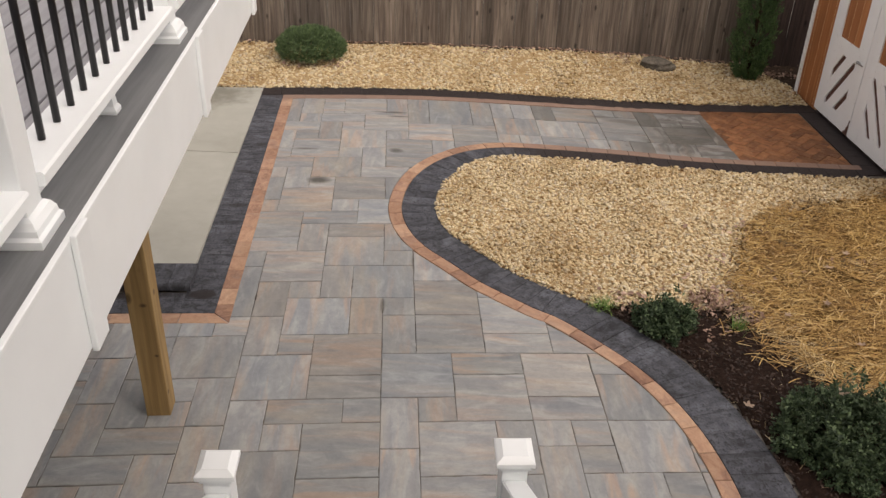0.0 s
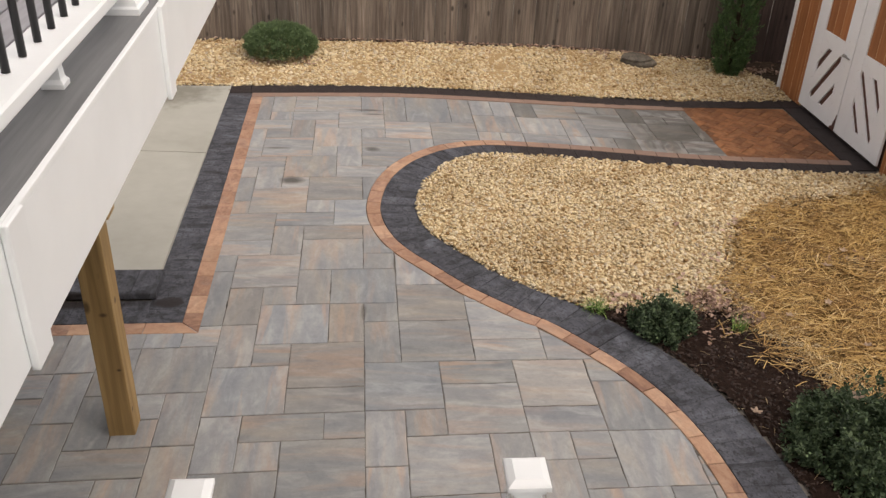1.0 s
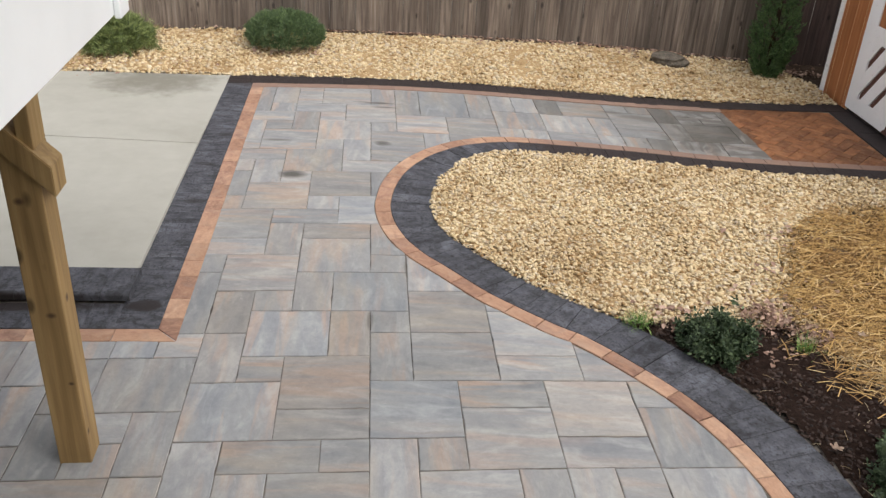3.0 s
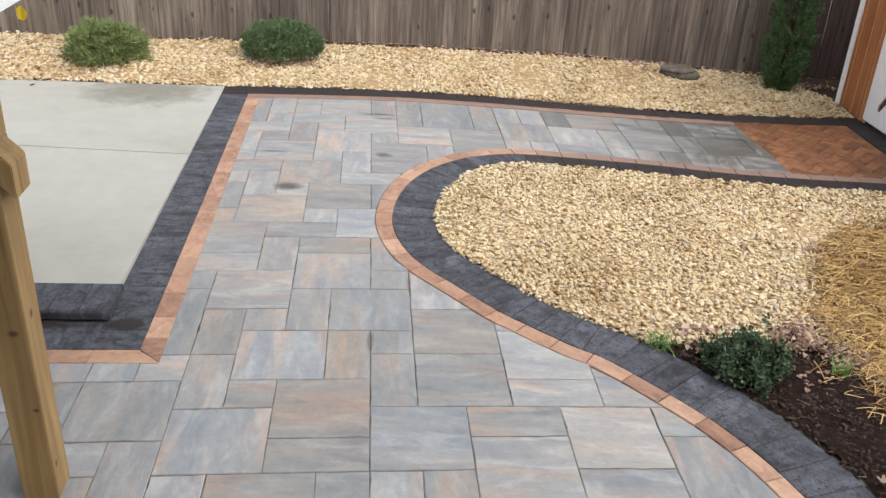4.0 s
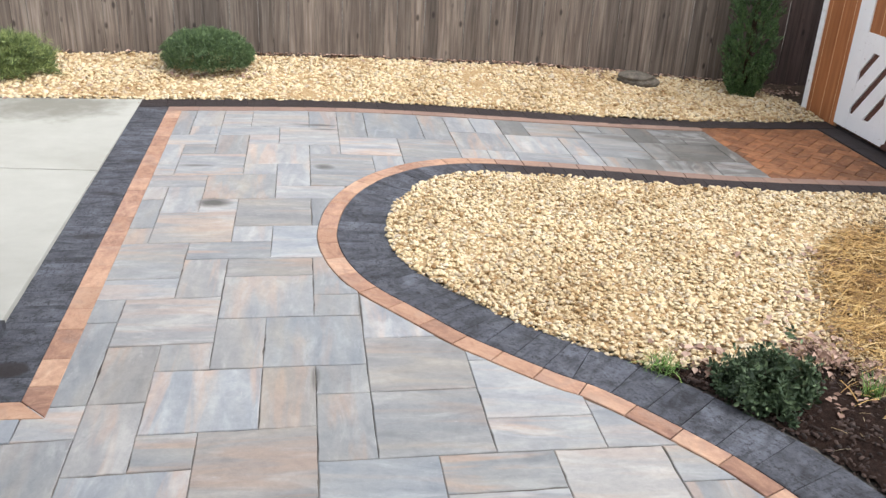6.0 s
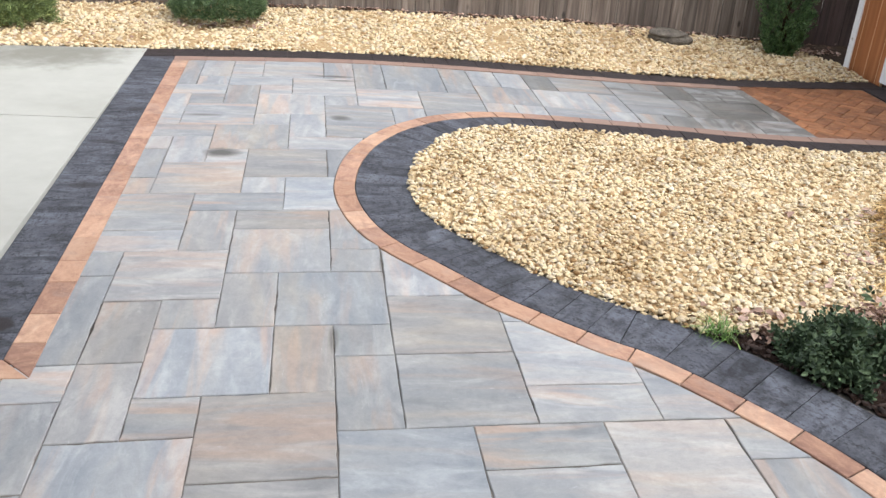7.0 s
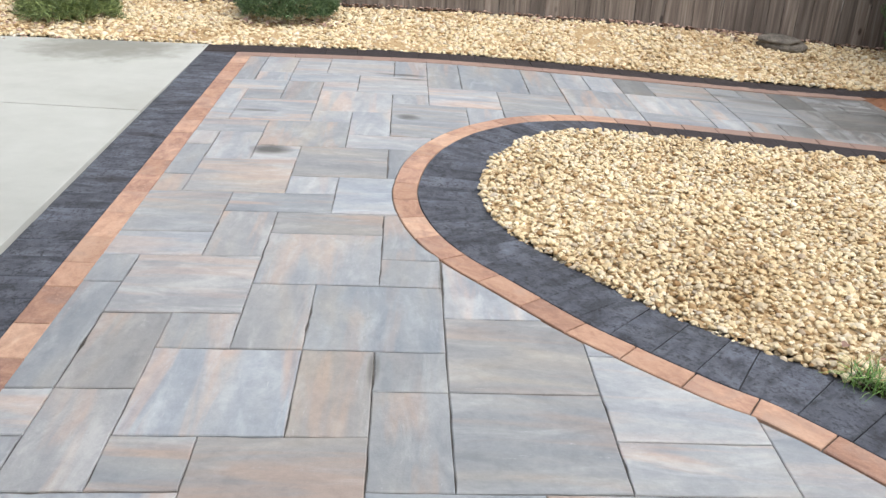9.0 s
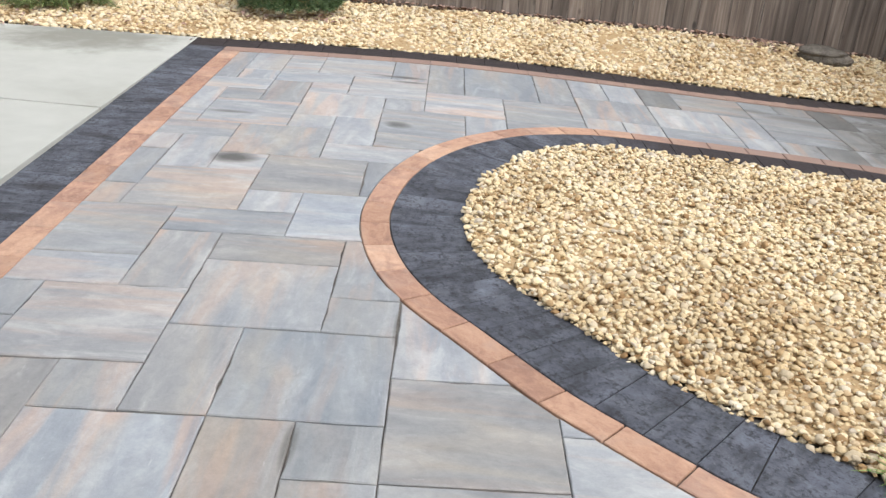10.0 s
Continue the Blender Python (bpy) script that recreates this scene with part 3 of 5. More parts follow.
# the running pattern on its module: column, row, width and height of each stone
LAYOUT = """-5,1,2,2 -2,0,2,2 -3,0,1,2 -4,0,1,1 -4,-2,2,2 -5,-1,1,2 -2,-2,1,2 -1,-1,1,1 -1,-3,1,2 0,-3,2,2 -5,-3,1,2 -4,-3,1,1 -3,-4,2,2
-3,-5,2,1 -5,-5,2,2 -2,-6,1,1 -4,-6,2,1 -5,-7,1,2 -4,-7,1,1 -3,-8,2,2 -5,-9,2,2 -3,-10,2,2 -7,-4,2,2 -7,-2,1,1 -6,-2,1,1 -7,-5,1,1
-6,-6,1,2 -6,-8,1,2 -7,-9,1,2 -8,-7,2,1 -9,-5,1,2 -8,-4,1,2 -8,-6,1,2 -7,-6,1,1 -1,-5,2,2 2,-3,2,1 2,-2,2,2 1,-4,2,1 1,-6,2,2 3,-5,2,2 -1,-7,1,2
0,-6,1,1 0,-8,2,2 2,-8,1,2 -1,-9,1,2 3,-6,2,1 3,-7,1,1 4,-7,1,1 5,-4,2,1 5,-6,2,2 5,-8,2,2 4,-8,1,1 3,-9,1,2 4,-10,2,2 6,-9,1,1 4,-3,2,2
0,-1,2,2 0,1,2,2 -3,2,2,2 -1,2,1,1 -1,3,1,2 -3,4,2,1 -4,3,1,2 -4,5,2,1 -2,5,2,2 -3,6,1,1 -3,7,2,2 -6,4,2,2 -6,3,2,1 -5,6,2,2 -6,6,1,1
-6,7,1,2 -6,9,1,1 -5,8,1,2 -4,8,1,1 -4,9,2,2 -6,10,2,1 -2,9,2,1 -1,7,1,2 -2,10,1,2 -3,11,1,1 -3,12,2,2 -5,13,1,1 -5,11,2,2 -4,13,1,2
-3,14,1,1 -6,11,1,1 -6,12,1,2 -6,14,2,1 -6,15,1,3 -5,15,1,1 -5,16,1,2 -4,17,1,1 -4,16,1,1 -4,15,2,1 -3,16,2,2 -2,14,2,2 -1,16,1,2
0,15,1,3 -1,13,1,1 -1,11,2,2 0,13,2,2 1,11,1,2 -1,10,2,1 1,15,2,3 3,15,1,3 2,13,2,2 4,14,2,2 4,16,1,2 5,16,1,2 6,16,1,2 7,16,2,2
6,14,2,2 8,14,1,2 4,12,1,2 5,12,1,2 6,12,2,2 8,12,1,2 2,11,2,2 -6,2,1,1 -6,-1,1,3 -9,-3,1,2 -8,-2,1,1
9,17,1,1 10,17,1,1 9,15,2,2 9,14,2,1 9,12,1,2 10,12,1,2 11,16,1,2 12,17,2,1 12,16,1,1 13,16,1,1 14,16,1,2 11,14,1,2 12,14,2,2 14,14,1,2 11,12,2,2 13,12,2,2"""
# stones whose cast sets them apart: warm, peach, blue, grey, light, dull, stained dark
CASTS = {"w": (1.01, 0.97, 0.93), "p": (1.05, 0.99, 0.94), "b": (0.97, 1.0, 1.03), "g": (0.95, 0.945, 0.94), "l": (1.07, 1.065, 1.05), "d": (0.87, 0.865, 0.85), "x": (0.56, 0.55, 0.53)}
CAST_OF = {tuple(int(v) for v in w.split(",")[:2]): CASTS[w.split(",")[2]] for w in """-5,1,w -2,0,b -3,0,w -5,-1,p -4,-2,b -2,-2,p 0,-1,w -1,-1,d -1,-3,g 0,-3,g 2,-2,l 2,-3,l -1,-5,b 1,-4,d 1,-6,l 3,-5,w -3,-4,p -5,-5,b -3,-5,w -5,-3,w -4,-3,g -7,-4,g -6,4,g -4,3,w -2,5,b -3,4,w -5,8,g -3,7,w -4,9,l -7,-2,b -5,6,w 1,15,b -2,14,g 6,14,l 2,13,l 3,14,l -5,11,g -4,15,b 6,16,x 11,16,x 10,12,x 12,14,x 12,17,g 7,16,d 9,17,b 14,14,d 11,14,d 12,16,l""".split()}
TILES = [tuple(int(v) for v in w.split(",")) for w in LAYOUT.split()]


def fill_rest(tiles, spans, seed):
    """Complete the running pattern where the known stones end."""
    rng = random.Random(seed)
    taken = {(i + a, j + b) for i, j, w, h in tiles for a in range(w) for b in range(h)}
    cells = [(i, j) for i0, i1, j0, j1 in spans for j in range(j1 - 1, j0 - 1, -1) for i in range(i0, i1)]
    free = set(cells) - taken
    out = []
    for i, j in cells:
        if (i, j) not in free:
            continue
        sizes = [(2, 2), (1, 2), (2, 1), (2, 2), (1, 2), (1, 1)]
        rng.shuffle(sizes)
        for w, h in sizes + [(1, 1)]:
            need = {(i + a, j - b) for a in range(w) for b in range(h)}
            if need <= free:
                free -= need
                out.append((i, j - h + 1, w, h))
                break
    return out


TILES += fill_rest(TILES, [(-15, 9, -13, -1), (-6, 9, -1, 18)], 5)


def depth_at(p):
    """How far a place lies inside the bed's outer edge, and the nearest mark on that edge."""
    k = min(range(len(CURVE)), key=lambda i: (CURVE[i].x - p[0]) ** 2 + (CURVE[i].y - p[1]) ** 2)
    return (Vector(p[:2]) - CURVE[k]).dot(CURVE_N[k]), k


def curve_cut(poly, d):
    """Cut an outline along the bed's border, d inside its outer edge; None where nothing is left."""
    n = len(poly)
    if min(depth_at(p)[0] for p in poly) > d + 0.1 and min(depth_at(p)[0] for p in poly) < 0.5:
        return None
    out, marks = [], []
    for i in range(n):
        a, b = Vector(poly[i]), Vector(poly[(i + 1) % n])
        m = max(1, int((b - a).length / 0.02))
        last = depth_at(a)[0] < d
        if last:
            out.append(tuple(a))
        for q in range(1, m + 1):
            p = a.lerp(b, q / m)
            dp, k = depth_at(p)
            if (dp < d) != last:
                last = dp < d
                edge = CURVE[k] + CURVE_N[k] * d
                # slide the crossing onto the side of the stone
                u = (b - a).normalized()
                edge = a + u * max(0.0, min((b - a).length, (edge - a).dot(u)))
                out.append(tuple(edge))
                marks.append((len(out) - 1, k, last))
    if not out:
        return None
    if len(marks) == 2:
        (i0, k0, in0), (i1, k1, in1) = marks
        if in0:
            (i0, k0), (i1, k1) = (i1, k1), (i0, k0)
        # walk along the border from the way out to the way back in
        step = 1 if k1 > k0 else -1
        arc = [tuple(CURVE[k] + CURVE_N[k] * d) for k in range(k0 + 2 * step, k1 - step, 2 * step)] if abs(k1 - k0) > 3 else []
        at = i0 + 1
        out = out[:at] + arc + out[at:]
    clean = []
    for q in out:
        if not clean or math.dist(q, clean[-1]) > 0.006:
            clean.append(q)
    if len(clean) > 1 and math.dist(clean[0], clean[-1]) < 0.006:
        clean.pop()
    return clean if len(clean) > 2 and abs(area(clean)) > 0.0004 else None


PAVEMENT = thing("pavement", Matrix.Identity(4), "patio and walk of blended grey, tan and rust pavers", "pavement", kind="structure")


def lay_piece(name, poly, material, top=0.0, deep=0.03, chamfer=0.003, cache={}, turn=0.0, tilt=0.0):
    """One paving stone with its own edges, set on the falling ground."""
    if area(poly) < 0:
        poly = poly[::-1]
    cx, cy = sum(p[0] for p in poly) / len(poly), sum(p[1] for p in poly) / len(poly)
    inv = Matrix.Rotation(-radians(turn), 2)
    loc = [tuple(inv @ Vector((p[0] - cx, p[1] - cy))) for p in poly]
    key = (name, len(loc), tuple(round(v, 3) for p in loc for v in p))
    if key not in cache:
        cache[key] = mesh_of(name, prism(bmesh.new(), loc, 0.0, -deep, chamfer), material)
    ob = new(name, cache[key])
    ob.parent = PAVEMENT
    ob.matrix_basis = lay(cx, cy, top, turn) @ pose(0, 0, 0, tilt, tilt * 0.7, 0)
    return ob


def worn(poly, rng, step=0.05, depth=0.0015):
    """Break the straight sides of an outline into slightly uneven ones."""
    if area(poly) < 0:
        poly = poly[::-1]
    out = []
    for a, b in zip(poly, poly[1:] + poly[:1]):
        a, b = Vector(a), Vector(b)
        d = b - a
        n = int(d.length / step)
        out.append(tuple(a))
        if n < 2:
            continue
        inward = Vector((-d.y, d.x)).normalized()
        for k in range(1, n):
            f = (k + rng.uniform(-0.3, 0.3)) / n
            chip = rng.uniform(0.002, 0.005) if rng.random() < 0.10 else 0.0
            out.append(tuple(a + d * f + inward * (rng.uniform(-0.0006, depth) + chip)))
    return out


def lay_pavers():
    rng = random.Random(3)
    for i, j, w, h in TILES:
        g = 0.0011
        poly = [lattice(i, j), lattice(i + w, j), lattice(i + w, j + h), lattice(i, j + h)]
        poly = [(x + (g + rng.uniform(-0.0008, 0.0014)) * sx, y + (2.0 * g + rng.uniform(-0.0012, 0.0026)) * sy) for (x, y), sx, sy in zip(poly, (1, -1, -1, 1), (1, 1, -1, -1))]
        c = (sum(p[0] for p in poly) / 4, sum(p[1] for p in poly) / 4)
        # leave out what lies under the slab, the step and the brick apron
        if c[0] < -1.50 and c[1] > 4.98:
            continue
        if c[0] < -1.75 and c[1] > 4.86:
            continue
        poly = clip(poly, (3.546, 8.183), (-1, -0.0466))
        if len(poly) < 3:
            continue
        poly = curve_cut(poly, -0.002)
        if not poly:
            continue
        if math.dist((sum(p[0] for p in poly) / len(poly), sum(p[1] for p in poly) / len(poly)), (-1.57, 3.81)) < 0.02:
            continue
        ob = lay_piece("paver", worn([tuple(p) for p in poly], rng), M_PAVER, -0.004 + rng.uniform(-0.0012, 0.0012), turn=90 if (w < h or (w == h and rng.random() < 0.4)) else 0,
                       tilt=rng.uniform(-0.12, 0.12))
        ob.color = (*CAST_OF.get((i, j), (1, 1, 1)), 1)


def strip(name, a, b, width, step, material, rng, top=0.0, gap=0.002, chamfer=0.002, jog=0.12):
    """A straight run of border stones from a to b, lying to the left of the way."""
    a, b = Vector(a), Vector(b)
    d = b - a
    n = max(1, round(d.length / step))
    u = d / n
    left = Vector((-u.y, u.x)).normalized() * width
    e, f = u.normalized() * gap / 2, left.normalized() * gap / 2
    cuts = [0.0] + [k + rng.uniform(-jog, jog) for k in range(1, n)] + [float(n)]
    for k in range(n):
        p, q = a + u * cuts[k], a + u * cuts[k + 1]
        lay_piece(name, [tuple(p + e + f), tuple(q - e + f), tuple(q - e + left - f), tuple(p + e + left - f)], material, top + rng.uniform(-0.001, 0.001), chamfer=chamfer,
                  turn=math.degrees(math.atan2(u.y, u.x)))


def curved_strip(name, d0, d1, step, material, rng, top=0.0, gap=0.002, start=0.0):
    """A run of wedge-shaped border stones along the bed, with a joint at the given distance from its shed end."""
    sub = 4 if step > 0.2 else 2
    line = spline(BED_EDGE, 0.002)
    nrm = normals(line)
    ds = sum((b - a).length for a, b in zip(line, line[1:])) / (len(line) - 1)
    joints = ([0] if start else []) + [round((start + step * n) / ds) for n in range(int((len(line) - 1) * ds / step))] + [len(line) - 1]
    for k, last in zip(joints, joints[1:]):
        if last - k < 4 * sub:
            continue
        ids = [k + (last - k) * n // sub for n in range(sub + 1)]
        p, q = line[k], line[last]
        e = (q - p).normalized() * gap / 2
        near, far = [], []
        for m in ids:
            shift = e if m == k else -e if m == last else e * 0
            deep = d0 + dark_width(line[m].y) if d1 is None else d1
            near.append(tuple(line[m] + nrm[m] * (d0 + gap / 2) + shift))
            far.append(tuple(line[m] + nrm[m] * (deep - gap / 2) + shift))
        lay_piece(name, near + far[::-1], material, top + rng.uniform(-0.001, 0.001), chamfer=0.002 if material is M_DARK else 0.003,
                  turn=math.degrees(math.atan2((q - p).y, (q - p).x)))


def lay_borders():
    rng = random.Random(11)
    # along the garden bed
    curved_strip("border_brick", 0.0, BRICK_W, 0.2268, M_BRICK, rng, 0.0, 0.0055)
    curved_strip("border_paver", BRICK_W, None, 0.167, M_DARK, rng, 0.0, 0.0028, 0.0835)
    # along the concrete slab
    for corner in ([(-1.322, 4.732), (-1.324, 4.962), (-1.447, 4.962), (-1.446, 4.856)], [(-1.326, 4.727), (-1.448, 4.850), (-1.682, 4.847), (-1.682, 4.726)]):
        lay_piece("border_brick", corner, M_BRICK)
    strip("border_brick", (-1.324, 4.965), (-1.364, 9.235), 0.124, 0.235, M_BRICK, rng, 0.0, 0.0032)
    strip("border_paver", (-1.446, 4.85), (-1.488, 9.34), 0.256, 0.168, M_DARK, rng)
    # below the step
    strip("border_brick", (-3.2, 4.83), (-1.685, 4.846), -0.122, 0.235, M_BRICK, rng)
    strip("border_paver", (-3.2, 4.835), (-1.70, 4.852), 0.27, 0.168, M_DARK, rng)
    # along the far gravel
    strip("border_brick", (-1.484, 9.238), (3.49, 9.44), 0.112, 0.235, M_BRICK, rng)
    strip("border_paver", (-1.745, 9.348), (4.98, 9.575), 0.235, 0.235, M_DARK, rng)
    # across the shed doors
    strip("border_paver", (4.735, 7.77), (4.745, 9.56), -0.25, 0.235, M_DARK, rng)


def lay_apron():
    """Brick apron in herringbone before the shed doors."""
    rng = random.Random(4)
    L, W, g = 0.222, 0.111, 0.0018
    rot = Matrix.Rotation(radians(45), 2)
    o = Vector((4.1, 8.75))
    for a in range(-14, 15):
        for b in range(-14, 15):
            for across in (0, 1):
                # a basic pair of the herringbone repeats along (W, W) and (2L, 0) - (0, ...)
                base = Vector((a * W + b * 2 * L, a * W))
                lo = base if not across else base + Vector((L, 0.0))
                sx, sy = (L, W) if not across else (W, L)
                if across:
                    lo = base + Vector((L, W - L))
                quad = [lo + Vector((g, g)), lo + Vector((sx - g, g)), lo + Vector((sx - g, sy - g)), lo + Vector((g, sy - g))]
                poly = [tuple(rot @ v + o) for v in quad]
                for p, n in (((3.532, 8.183), (1, 0.0466)), ((4.725, 8.0), (-1, 0)), ((4, 8.04), (0, 1)), ((4, 9.545), (-0.03, -1))):
                    poly = clip(poly, p, n)
                    if len(poly) < 3:
                        break
                if len(poly) < 3 or abs(area(poly)) < 0.0008:
                    continue
                lay_piece("apron_brick", poly, M_HERRING, rng.uniform(-0.0022, 0.0022) - 0.004, turn=45 if not across else 135)


# ------------------------------------------------------------ concrete slab and step


def slab_z(y):
    return 0.003 + 0.032 * max(0.0, min(1.0, (9.56 - y) / 4.2))


def concrete_slab():
    bm = bmesh.new()
    edge = lambda y: -1.700 - 0.0095 * (y - 4.85)
    split = lambda x: 7.65 - 0.075 * (x + 1.72)
    for near, far in ((lambda x: 5.44, lambda x: split(x) - 0.009), (lambda x: split(x) + 0.009, lambda x: 9.565)):
        xa, xb = edge(near(-1.72)), edge(far(-1.72))
        poly = [(-7.0, near(-7.0)), (xa, near(xa)), (xb, far(xb)), (-7.0, far(-7.0))]
        top = [bm.verts.new((x, y, slab_z(y))) for x, y in poly]
        low = [bm.verts.new((x, y, -0.08)) for x, y in poly]
        bm.faces.new(top)
        for i in range(4):
            bm.faces.new((low[i], low[(i + 1) % 4], top[(i + 1) % 4], top[i]))
    bmesh.ops.bevel(bm, geom=[e for e in bm.edges if all(v.co.z > 0 for v in e.verts)], offset=0.003, segments=1, affect="EDGES")
    ob = new("concrete_slab", mesh_of("concrete_slab", bm, M_CONC))
    tagged(ob, "pale concrete patio slab with a sawn joint and a water stain", "pavement", kind="structure")


def bullnose_step():
    step = thing("patio_step", Matrix.Identity(4), "low step of charcoal bullnose coping stones at the slab", "step", kind="structure")
    rng = random.Random(8)
    part("step_riser", boxed((-4.6, 5.172, -0.012), (-1.70, 5.30, 0.0105)), M_DARK, step, "dark recessed riser under the coping")
    x = -1.672
    while x > -4.6:
        w = 0.168
        bm = bmesh.new()
        prof = []
        r, z1, z0, y0, y1 = 0.026, 0.064, 0.011, 5.128, 5.436
        for k in range(7):
            a = math.pi / 2 + math.pi / 2 * k / 6
            prof.append((y0 + r + r * math.cos(a), z1 - r + r * math.sin(a)))
        prof += [(y0, z0), (y1, z0), (y1, z1)]
        ends = [[bm.verts.new((xx, y, z)) for y, z in prof] for xx in (x - w + 0.003, x)]
        bm.faces.new(ends[0])
        bm.faces.new(ends[1][::-1])
        n = len(prof)
        for i in range(n):
            bm.faces.new((ends[0][i], ends[1][i], ends[1][(i + 1) % n], ends[0][(i + 1) % n]))
        bmesh.ops.recalc_face_normals(bm, faces=bm.faces[:])
        part("coping_stone", bm, M_DARK, step)
        x -= w


# ------------------------------------------------------------ beds


def patch_mesh(name, poly, dz, material, cell=0.08, bumpy=0.012, seed=0, inset=False, rise=False):
    """A lumpy sheet inside an outline that follows the fall of the ground."""
    xs, ys = [p[0] for p in poly], [p[1] for p in poly]
    gx = np.arange(min(xs) - cell, max(xs) + cell, cell)
    gy = np.arange(min(ys) - cell, max(ys) + cell, cell)
    X, Y = np.meshgrid(gx, gy)
    keep = inside((X[:-1, :-1] + cell / 2).ravel(), (Y[:-1, :-1] + cell / 2).ravel(), poly).reshape(len(gy) - 1, len(gx) - 1)
    if inset:
        whole = inside(X.ravel(), Y.ravel(), poly).reshape(X.shape)
        keep &= whole[:-1, :-1] & whole[1:, :-1] & whole[:-1, 1:] & whole[1:, 1:]
    Z = zgs(X.ravel()).reshape(X.shape) + dz + (far_rise(X, Y) if rise else 0)
    for a in range(X.shape[0]):
        for b in range(X.shape[1]):
            Z[a, b] += bumpy * noise.noise((X[a, b] * 2.2, Y[a, b] * 2.2, seed)) + 0.5 * bumpy * noise.noise((X[a, b] * 7, Y[a, b] * 7, seed + 9))
    idx = np.arange(X.size).reshape(X.shape)
    f = np.stack([idx[:-1, :-1], idx[:-1, 1:], idx[1:, 1:], idx[1:, :-1]], -1)[keep]
    return raw_mesh(name, np.stack([X, Y, Z], -1).reshape(-1, 3), f, material, True)


def ico(level):
    bm = bmesh.new()
    bmesh.ops.create_icosphere(bm, subdivisions=level, radius=0.5)
    v = np.array([tuple(p.co) for p in bm.verts])
    f = np.array([[p.index for p in q.verts] for q in bm.faces])
    bm.free()
    return v, f


GRAVEL_LINE = [(2.5, 5.22), (2.62, 5.65), (2.80, 6.10), (3.10, 6.62), (3.55, 6.95), (4.2, 7.14), (5.0, 7.3), (6.2, 7.45)]
MULCH_LINE = [(2.5, 5.22), (2.62, 4.95), (2.76, 4.64), (2.95, 4.25), (3.25, 3.9), (3.7, 3.4), (4.2, 2.6), (4.5, 1.0)]


def rim_between(y_from, y_to, push=0.0):
    """The bed's rim from one y to the other, downwards along the near side."""
    nose = min(range(len(BED_RIM)), key=lambda i: BED_RIM[i].x)
    return [tuple(p + n * push) for p, n in zip(BED_RIM[nose:], CURVE_N[nose:]) if y_to <= p.y <= y_from]


def bed_outlines():
    nose = min(range(len(BED_RIM)), key=lambda i: BED_RIM[i].x)
    far = [tuple(p - n * 0.012) for p, n in zip(BED_RIM[:nose], CURVE_N)]
    gravel = [(6.2, 7.66), (4.98, 7.66)] + far + rim_between(7.5, 5.06, -0.012) + [(1.75, 5.10), (2.2, 5.08)] + [tuple(p) for p in GRAVEL_LINE]
    mulch = rim_between(5.12, 1.2) + [tuple(p) for p in MULCH_LINE[::-1]] + [(2.2, 5.10), (1.72, 5.13)]
    straw = [tuple(p) for p in GRAVEL_LINE] + [(8, 7.4), (9, 1.0)] + [tuple(p) for p in MULCH_LINE[::-1]]
    return gravel, mulch, straw


BED_GRAVEL, BED_MULCH, BED_STRAW = bed_outlines()
FAR_GRAVEL = [(-5.4, 9.57), (-1.85, 9.575), (0, 9.632), (2.5, 9.715), (4.94, 9.785), (4.96, 10.1), (4.96, 10.40), (4.84, 10.76), (4.60, 11.24), (-5.4, 11.15)]


def far_rise(xs, ys):
    """The far gravel is heaped a little against the fence."""
    return np.interp(xs, [-5.0, -3.0, 0.0, 1.2, 2.2, 3.2, 4.0, 4.6], [0.06, 0.045, 0.045, 0.075, 0.12, 0.11, 0.06, 0.03]) * np.clip((ys - 9.7) / 1.4, 0, 1)


